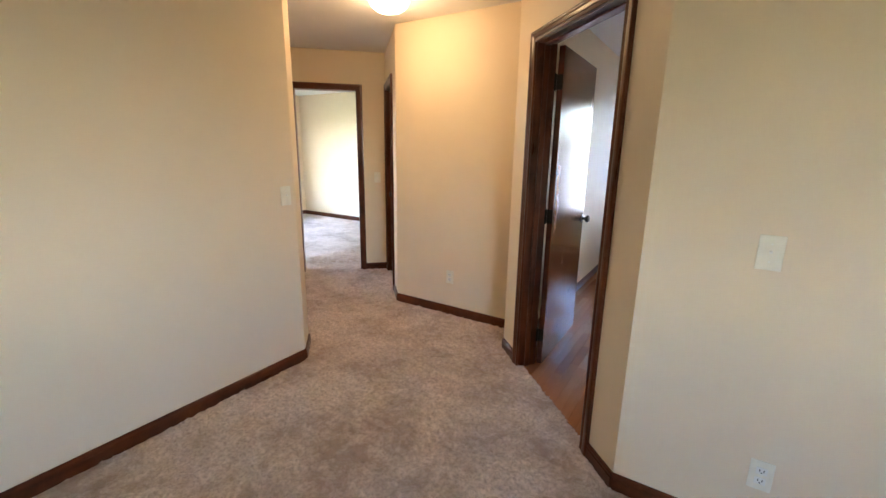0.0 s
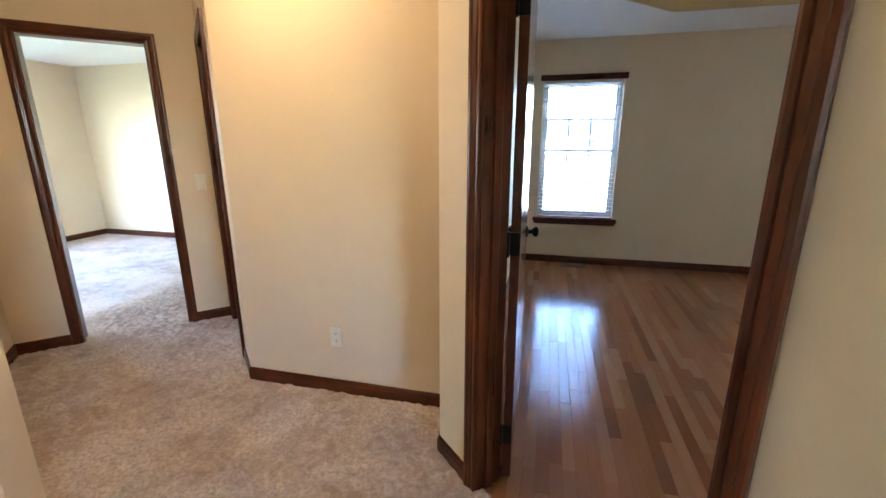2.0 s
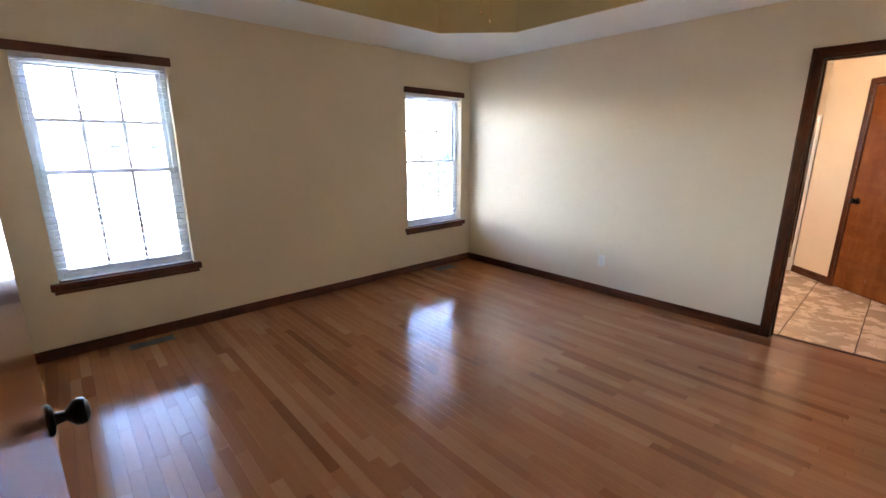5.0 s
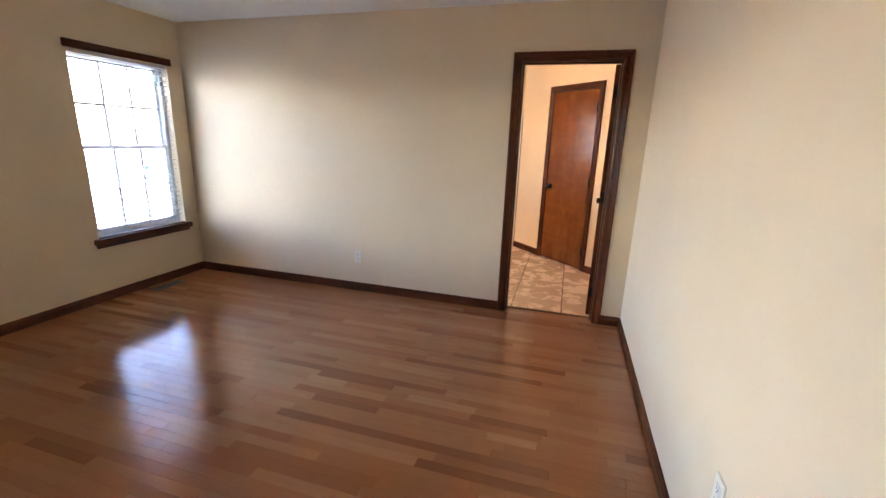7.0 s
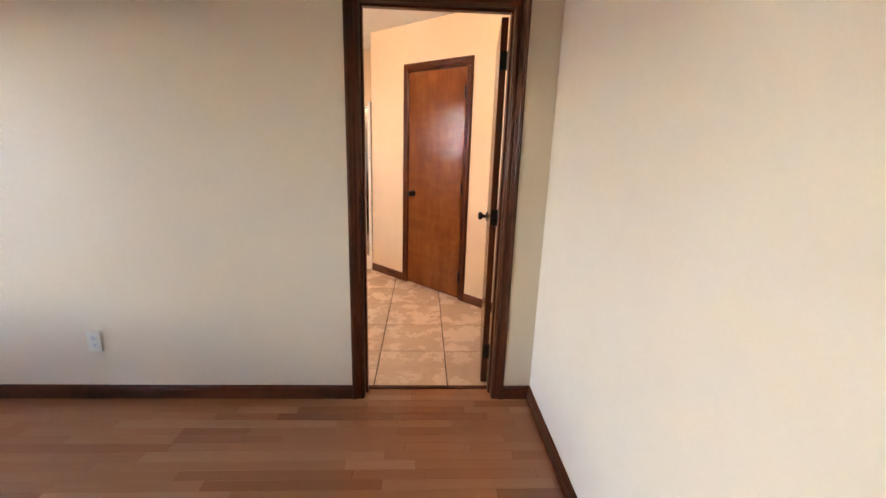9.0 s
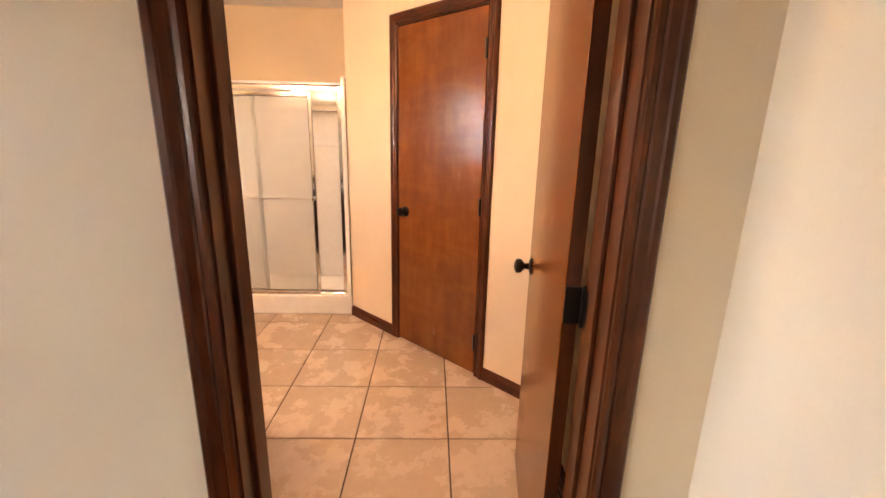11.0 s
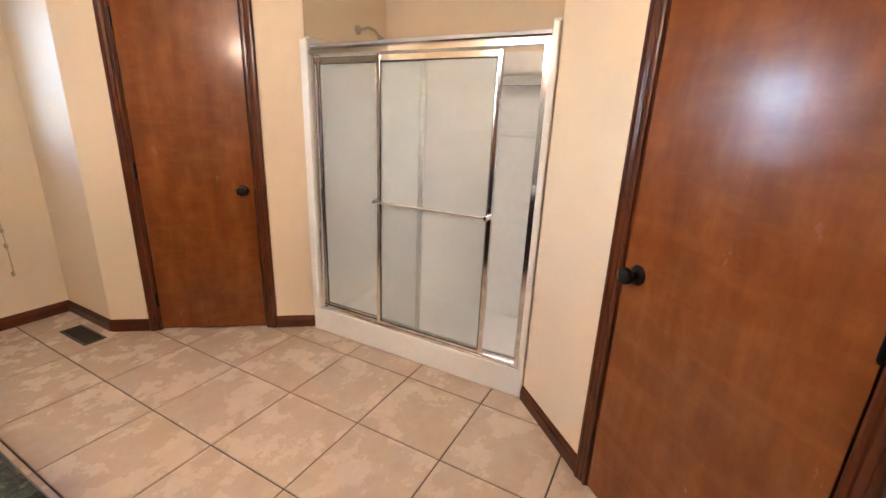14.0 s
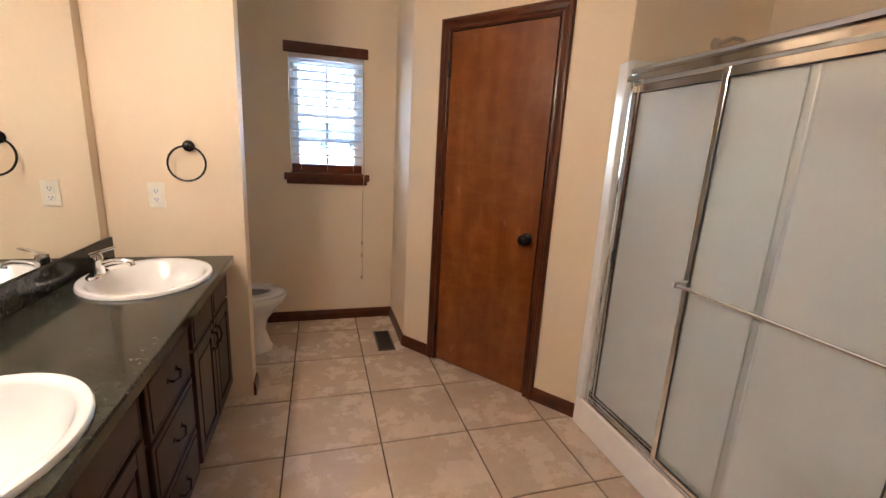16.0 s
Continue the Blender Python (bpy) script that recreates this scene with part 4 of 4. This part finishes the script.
def counter_mesh():
    bm = bmesh.new()
    outer_ = [bm.verts.new((x, y, VZ)) for x, y in ((5.407, VY0), (VX, VY0), (VX, VY1), (5.407, VY1))]
    edges = [bm.edges.new((outer_[i], outer_[(i + 1) % 4])) for i in range(4)]
    for cx, cy in (S1, S2):
        ring = [bm.verts.new((cx + (RX - 0.02) * math.cos(a), cy + (RY - 0.02) * math.sin(a), VZ)) for a in [2 * math.pi * k / 40 for k in range(40)]]
        edges += [bm.edges.new((ring[i], ring[(i + 1) % 40])) for i in range(40)]
    bmesh.ops.triangle_fill(bm, use_beauty=True, edges=edges)
    ex = bmesh.ops.extrude_face_region(bm, geom=bm.faces[:])
    for v in [g for g in ex["geom"] if isinstance(g, bmesh.types.BMVert)]:
        v.co.z -= 0.04
    return bm


top = thing("vanity_countertop", pose(0, 0, 0), "dark green speckled stone-look countertop with two basin holes", "countertop")
part("slab", counter_mesh(), COUNTER, top)
part("edge_band", extruded([(VX - 0.001, VZ - 0.042), (VX + 0.006, VZ - 0.042), (VX + 0.009, VZ - 0.036), (VX + 0.009, VZ - 0.006), (VX + 0.005, VZ + 0.0005), (VX - 0.001, VZ + 0.0008)], VY0 - 0.004, VY1, "y"), COUNTER, top)
part("backsplash", boxes((5.4065, 5.424, VY0, VY1, VZ + 0.0005, VZ + 0.10), bevel=0.003, seg=2), COUNTER, top)


def basin(cx, cy):
    root = thing("wash_basin", pose(cx, cy, VZ), "white oval drop-in porcelain wash basin", "sink", "basins in the vanity")
    bm = bmesh.new()
    prof = [(1.0, 0.0005), (1.0, 0.008), (0.985, 0.014), (0.95, 0.016), (0.90, 0.014), (0.86, 0.006), (0.80, -0.03), (0.66, -0.085), (0.42, -0.12), (0.16, -0.132), (0.10, -0.133)]
    n = 44
    rings = []
    for k, z in prof:
        sx = -0.02 * max(0.0, (0.9 - k)) * -1
        rings.append([bm.verts.new((sx + RX * k * math.cos(2 * math.pi * i / n), RY * k * math.sin(2 * math.pi * i / n), z)) for i in range(n)])
    for a, b in zip(rings, rings[1:]):
        for i in range(n):
            bm.faces.new((a[i], a[(i + 1) % n], b[(i + 1) % n], b[i]))
    bm.faces.new(rings[-1])
    part("bowl", bm, PORCELAIN, root, smooth=True)
    part("drain", lathe([(0.001, -0.1325), (0.024, -0.1325), (0.026, -0.130), (0.018, -0.128), (0.001, -0.129)], 20), CHROME, root, "chrome drain", smooth=True, m=pose(0.018, 0, 0.001))
    fa = thing("faucet", pose(cx - 0.175, cy, VZ + 0.014), "chrome single-lever basin faucet", "faucet", "faucets on the vanity")
    part("base_plate", lathe([(0.001, 0.0), (0.03, 0.0), (0.03, 0.006), (0.026, 0.012), (0.001, 0.012)], 24), CHROME, fa, smooth=True, m=Matrix.Diagonal((1, 2.5, 1, 1)))
    part("body", lathe([(0.026, 0.008), (0.024, 0.03), (0.022, 0.06), (0.024, 0.075), (0.02, 0.088), (0.001, 0.092)], 22), CHROME, fa, smooth=True)
    part("spout", tube([(0.01, 0, 0.045), (0.05, 0, 0.058), (0.09, 0, 0.06), (0.118, 0, 0.054), (0.122, 0, 0.040)], 0.011, 12), CHROME, fa, smooth=True)
    part("lever", boxes((-0.02, 0.075, -0.011, 0.011, 0.0, 0.011), bevel=0.004, seg=2), CHROME, fa, smooth=True, m=pose(0.0, 0, 0.088, 0, -18, 0))
    return root


basin(*S1)
basin(*S2)
mir = thing("wall_mirror", pose(5.411, 6.25, 1.395), "large frameless mirror above the vanity", "mirror")
part("glass", boxes((0.0005, 0.006, -0.86, 0.865, -0.492, 0.492), bevel=0.0015), MIRROR, mir)
ring_ = thing("towel_ring", pose(5.77, 7.21, 1.33), "dark bronze towel ring on the wall", "towel ring")
part("mount", lathe([(0.001, -0.0005), (0.026, -0.0005), (0.026, -0.008), (0.02, -0.014), (0.011, -0.02), (0.011, -0.045), (0.015, -0.05), (0.001, -0.055)], 18, "y"), BRONZE, ring_, smooth=True)
part("ring", tube([(0.078 * math.sin(a), -0.042 - 0.012 * (1 - math.cos(a)), -0.078 + 0.078 * math.cos(a)) for a in [2 * math.pi * k / 36 for k in range(37)]], 0.0048, 8), BRONZE, ring_, smooth=True)

# ---- toilet ----
toilet = thing("toilet", pose(5.407, 7.785, 0.0) @ Matrix.Diagonal((0.87, 0.94, 1.0, 1)), "white porcelain toilet with open lid", "toilet")


def loft(rings, n=32):
    """Rings of (centre x, half length, half width, z, squareness)."""
    bm = bmesh.new()
    made = []
    for cx, a, b, z in rings:
        made.append([bm.verts.new((cx + a * math.cos(t), b * math.sin(t), z)) for t in [2 * math.pi * k / n for k in range(n)]])
    for p, q in zip(made, made[1:]):
        for i in range(n):
            bm.faces.new((p[i], p[(i + 1) % n], q[(i + 1) % n], q[i]))
    bm.faces.new(made[0])
    bm.faces.new(made[-1])
    return bm


part("pedestal", loft([(0.47, 0.25, 0.11, 0.001), (0.47, 0.255, 0.115, 0.03), (0.465, 0.235, 0.10, 0.07), (0.46, 0.215, 0.095, 0.15), (0.47, 0.225, 0.11, 0.22), (0.50, 0.26, 0.15, 0.29), (0.53, 0.30, 0.18, 0.35), (0.535, 0.305, 0.185, 0.385), (0.535, 0.30, 0.18, 0.395)]), PORCELAIN, toilet, "white toilet bowl and pedestal", smooth=True)
bm = bmesh.new()
n = 40
loops = []
for a, b, z in ((0.305, 0.188, 0.397), (0.308, 0.19, 0.408), (0.295, 0.18, 0.417), (0.21, 0.115, 0.416), (0.20, 0.108, 0.405), (0.205, 0.11, 0.396)):
    loops.append([bm.verts.new((0.515 + a * math.cos(2 * math.pi * k / n), b * math.sin(2 * math.pi * k / n), z)) for k in range(n)])
for p, q in zip(loops, loops[1:]):
    for i in range(n):
        bm.faces.new((p[i], p[(i + 1) % n], q[(i + 1) % n], q[i]))
part("seat", bm, PORCELAIN, toilet, "white toilet seat ring", smooth=True)
# flat disc on the closed bowl; its grey colour gives the inside's shade
part("bowl_water", lathe([(0.001, 0.3955), (0.15, 0.3955), (0.15, 0.3965), (0.001, 0.3968)], 24), plain("shaded_bowl", (0.25, 0.26, 0.27), 0.05), toilet, "flat grey disc for the shaded inside of the bowl", m=pose(0.535, 0, 0) @ Matrix.Diagonal((1.3, 0.70, 1, 1)))
part("tank", boxes((0.012, 0.20, -0.23, 0.23, 0.38, 0.74), bevel=0.02, seg=3), PORCELAIN, toilet, smooth=True)
part("tank_lid", boxes((0.006, 0.212, -0.24, 0.24, 0.74, 0.775), bevel=0.010, seg=2), PORCELAIN, toilet, smooth=True)
part("lid", loft([(0.245, 0.012, 0.185, 0.42), (0.235, 0.013, 0.19, 0.55), (0.228, 0.012, 0.165, 0.70), (0.224, 0.010, 0.09, 0.79)], 24), PORCELAIN, toilet, "raised toilet lid", smooth=True)
part("flush_lever", boxes((0.20, 0.222, -0.20, -0.13, 0.675, 0.69), bevel=0.003), CHROME, toilet)

# ---- blind cord ----
cord = thing("blind_cord", pose(6.67, NY - 0.03, 1.15), "thin pale blind cord with tassels hanging below the window", "cord")
CORD = plain("beige_cord", (0.45, 0.38, 0.26), 0.8)
part("string", tube([(0, 0, 0.75), (0, -0.09, -0.02), (0.002, -0.005, -0.12), (0.0, 0.0, -0.45), (0.004, 0.0, -0.80)], 0.0034, 6), CORD, cord)
for z in (-0.50, -0.60, -0.78):
    part("tassel", lathe([(0.001, z), (0.008, z - 0.003), (0.0105, z - 0.02), (0.0065, z - 0.032), (0.001, z - 0.033)], 10), CORD, cord, smooth=True)

# ---- outside ----
GRASS = plain("lawn_grass", (0.09, 0.13, 0.045), 0.9, var=0.4)
CONC = plain("pale_concrete", (0.40, 0.40, 0.39), 0.8)
SIDING = plain("pale_siding", (0.78, 0.78, 0.77), 0.6)
ROOF = plain("blue_grey_shingle", (0.012, 0.024, 0.032), 0.8, var=0.3)
LEAF = plain("shrub_leaf", (0.05, 0.11, 0.07), 0.5, var=0.4)
bm = bmesh.new()
bmesh.ops.create_grid(bm, x_segments=24, y_segments=24, size=400)
tagged(part("ground", bm, GRASS, m=pose(0, 0, -0.45)), "mown green lawn reaching to the horizon", "ground", kind="structure")
tagged(part("road", boxes((-150, 150, 9.3, 60, -0.50, -0.40)), CONC), "pale concrete drive and street beyond the windows", "road", kind="structure")
house = thing("neighbour_house", pose(3, 68, -0.45), "pale sided single-storey house with blue-grey roof", "house")
part("wall", boxes((-12, 12, 0, 9, 0, 2.7)), SIDING, house)
part("roof", extruded([(-0.8, 2.6), (4.5, 4.9), (9.8, 2.6), (9.8, 2.5), (-0.8, 2.5)], -12.7, 12.7, "x"), ROOF, house)
for x in (-9, -5, 4, 8):
    w = part("window", boxes((x - 0.6, x + 0.6, -0.06, 0.02, 0.9, 2.2)), VINYL, house)
    part("pane", boxes((x - 0.5, x + 0.5, -0.08, -0.055, 1.0, 2.1)), ROOF, w)
part("door", boxes((-0.5, 0.5, -0.07, 0.02, 0.05, 2.1)), VINYL, house)


def shrub(x, y, r, h):
    root = thing("shrub", pose(x, y, -0.45), "leafy green garden shrub", "shrub", "shrubs outside")
    part("stem", tube([(0, 0, 0), (0.03, 0, h * 0.3), (0, 0.04, h * 0.6)], 0.05, 8), TRIM, root)
    rng = random.Random(int(x * 10))
    bm = bmesh.new()
    for _ in range(900):
        a, b_, k = rng.uniform(0, 6.28), rng.uniform(-0.7, 1.4), rng.uniform(0.45, 1.0) ** 0.5
        c = V((r * k * math.cos(a) * math.cos(b_), r * k * math.sin(a) * math.cos(b_), h * 0.55 + h * 0.45 * k * math.sin(b_)))
        q = Euler((rng.uniform(0, 6), rng.uniform(0, 6), rng.uniform(0, 6))).to_matrix()
        s_ = rng.uniform(0.05, 0.1)
        bm.faces.new([bm.verts.new(c + q @ V(v)) for v in ((-s_, 0, 0), (0, -s_ * 0.5, 0), (s_, 0, 0.01), (0, s_ * 0.5, 0))])
    part("crown", bm, LEAF, root)
    return root


shrub(9.4, 13.0, 0.8, 1.8)


# ---- floors ----
def slab(name, pts, z0, z1, mat, label):
    ob = part(name, slab_with_hole(pts, None, z0, z1 - z0), mat)
    return tagged(ob, label, "floor", kind="structure")


floor_hall = slab("floor_hall", [(-5.62, -0.66), (4.63, -0.66), (4.63, 3.93), (1.81, 3.93), (0.88, 4.86), (0.88, 8.42), (-5.62, 8.42)], -0.06, -0.006, CARPET, "beige carpet with thick trodden pile")
wood = slab("floor_bedroom", [(1.81, 3.93), (5.300, 3.93), (5.300, 8.3), (0.88, 8.3), (0.88, 4.86)], -0.06, -0.004, SUB, "satin red-brown oak strip floor")
tile_floor = slab("floor_bathroom", [(5.300, 3.9), (8.6, 3.9), (8.6, 8.3), (5.300, 8.3)], -0.06, -0.005, GROUT, "beige ceramic tile floor with brown grout")


# carpet pile over the part of the hall that is walked
def carpet_pile():
    step = 0.0125
    xs = np.arange(-2.35, 3.0, step)
    ys = np.arange(1.6, 6.6, step)
    gx, gy = np.meshgrid(xs, ys, indexing="ij")
    rng = np.random.RandomState(3)
    h = rng.rand(*gx.shape)
    big = np.zeros_like(h)
    for fx, fy, ph in ((5.1, 2.3, 0.3), (-3.2, 6.7, 1.9), (9.3, -4.1, 4.0), (2.2, 11.0, 2.6), (14, 9, 0.8), (-17, 12, 3.1)):
        big += np.sin(gx * fx + gy * fy + ph)
    soft_ = (h + np.roll(h, 1, 0) + np.roll(h, 1, 1) + np.roll(h, (1, 1), (0, 1))) / 4
    soft_ = np.clip((soft_ - 0.5) * 1.6 + 0.5, 0, 1)
    z = -0.007 + 0.013 * soft_ + 0.007 * h + 0.0012 * big
    jx, jy = (rng.rand(*gx.shape) - 0.5) * step * 0.8, (rng.rand(*gx.shape) - 0.5) * step * 0.8
    co = np.stack([gx + jx, gy + jy, z], -1).reshape(-1, 3)
    i, j = np.meshgrid(np.arange(len(xs) - 1), np.arange(len(ys) - 1), indexing="ij")
    cx, cy = xs[:-1][:, None] + step / 2 + 0 * j, ys[:-1][None, :] + step / 2 + 0 * i
    keep = ((cx + cy < 5.738) | (cx < 0.87)) & ((cy < 3.93) | (cx < 1.81)) & (cx > -2.35)
    n = len(ys)
    a = (i * n + j)[keep]
    faces = np.stack([a, a + n, a + n + 1, a + 1], -1)
    used = np.unique(faces)
    remap = np.full(len(co), -1)
    remap[used] = np.arange(len(used))
    me = bpy.data.meshes.new("carpet_pile")
    me.from_pydata(co[used].tolist(), [], remap[faces].tolist())
    for p in me.polygons:
        p.use_smooth = True
    return tagged(part("carpet_pile", me, CARPET), "trodden beige carpet pile", "carpet", kind="stuff")


carpet_pile()


# oak strips, laid along y
def strip_mesh(w, y0a, y0b, length):
    """One strip with slightly eased top edges; its near end may be cut on the skew."""
    e, g = 0.0004, 0.0001
    top, low = 0.0, -0.004
    v = [(g, y0a, low), (w - g, y0b, low), (w - g, length - g, low), (g, length - g, low),
         (g + e, y0a + e, top), (w - g - e, y0b + e, top), (w - g - e, length - g - e, top), (g + e, length - g - e, top)]
    f = [(4, 5, 6, 7), (0, 1, 5, 4), (1, 2, 6, 5), (2, 3, 7, 6), (3, 0, 4, 7)]
    return v, f


def lay_oak():
    w = 0.0572
    rng = random.Random(11)
    shared = {}
    x = 0.88
    while x < 5.24:
        ww = min(w, 5.300 - x) if x + w > 5.24 else w
        start_a, start_b = max(3.95, 5.740 - x), max(3.95, 5.740 - x - ww)
        y = start_b
        first = True
        while y < 8.26:
            length = rng.choice((0.25, 0.32, 0.4, 0.5, 0.6, 0.75, 0.9, 1.1))
            if first:
                length *= rng.uniform(0.35, 1.0)
            skew = first and start_a > 3.96
            if skew:
                length = max(length, 0.2)
            length = min(length, 8.29 - y)
            v, f = strip_mesh(ww, (start_a - start_b) if skew else 0.0004, 0.0004, length)
            key = (round(ww, 4), round(length, 3)) if not first else None
            me = shared.get(key)
            if me is None:
                me = bpy.data.meshes.new("oak_strip")
                me.from_pydata(v, [], f)
                me.materials.append(PLANK)
                if key:
                    shared[key] = me
            ob = new("oak_strip", me)
            ob.parent = wood
            ob.matrix_basis = pose(x, y, rng.uniform(-0.00004, 0.00004), 0, rng.uniform(-0.05, 0.05), 0)
            y += length
            first = False
        x += ww


lay_oak()


# floor tiles
def lay_tiles():
    px, py, g = 0.435, 0.4425, 0.0036
    e, top, low = 0.003, 0.0, -0.006
    s_, q_ = px - 2 * g, py - 2 * g
    v = [(0, 0, low), (s_, 0, low), (s_, q_, low), (0, q_, low), (0, 0, top - 0.0015), (s_, 0, top - 0.0015), (s_, q_, top - 0.0015), (0, q_, top - 0.0015), (e, e, top), (s_ - e, e, top), (s_ - e, q_ - e, top), (e, q_ - e, top)]
    f = [(8, 9, 10, 11)] + [(a, (a + 1) % 4, (a + 1) % 4 + 4, a + 4) for a in range(4)] + [(a + 4, (a + 1) % 4 + 4, (a + 1) % 4 + 8, a + 8) for a in range(4)]
    me = bpy.data.meshes.new("floor_tile")
    me.from_pydata(v, [], f)
    me.materials.append(TILE)
    for i in range(-5, 3):
        for j in range(-4, 8):
            x, y = 7.055 + i * px + g, 5.351 + j * py + g
            if x > 7.8 or x + s_ < 5.31 or y > 8.23 or y + q_ < 3.9:
                continue
            if x < 5.300:
                cut = 5.303 - x
                m2 = bpy.data.meshes.new("floor_tile")
                m2.from_pydata([(max(a, cut + (a > 0 and a < 0.01) * 0.003), b, c) for a, b, c in v], [], f)
                m2.materials.append(TILE)
            else:
                m2 = me
            ob = new("floor_tile", m2)
            ob.parent = tile_floor
            ob.matrix_basis = pose(x, y, 0)


lay_tiles()
tagged(part("threshold_strip", boxes((5.285, 5.318, 4.225, 4.945, 0.0005, 0.005), bevel=0.002), TRIM_X), "stained wood transition strip between oak and tile", "threshold", kind="structure")
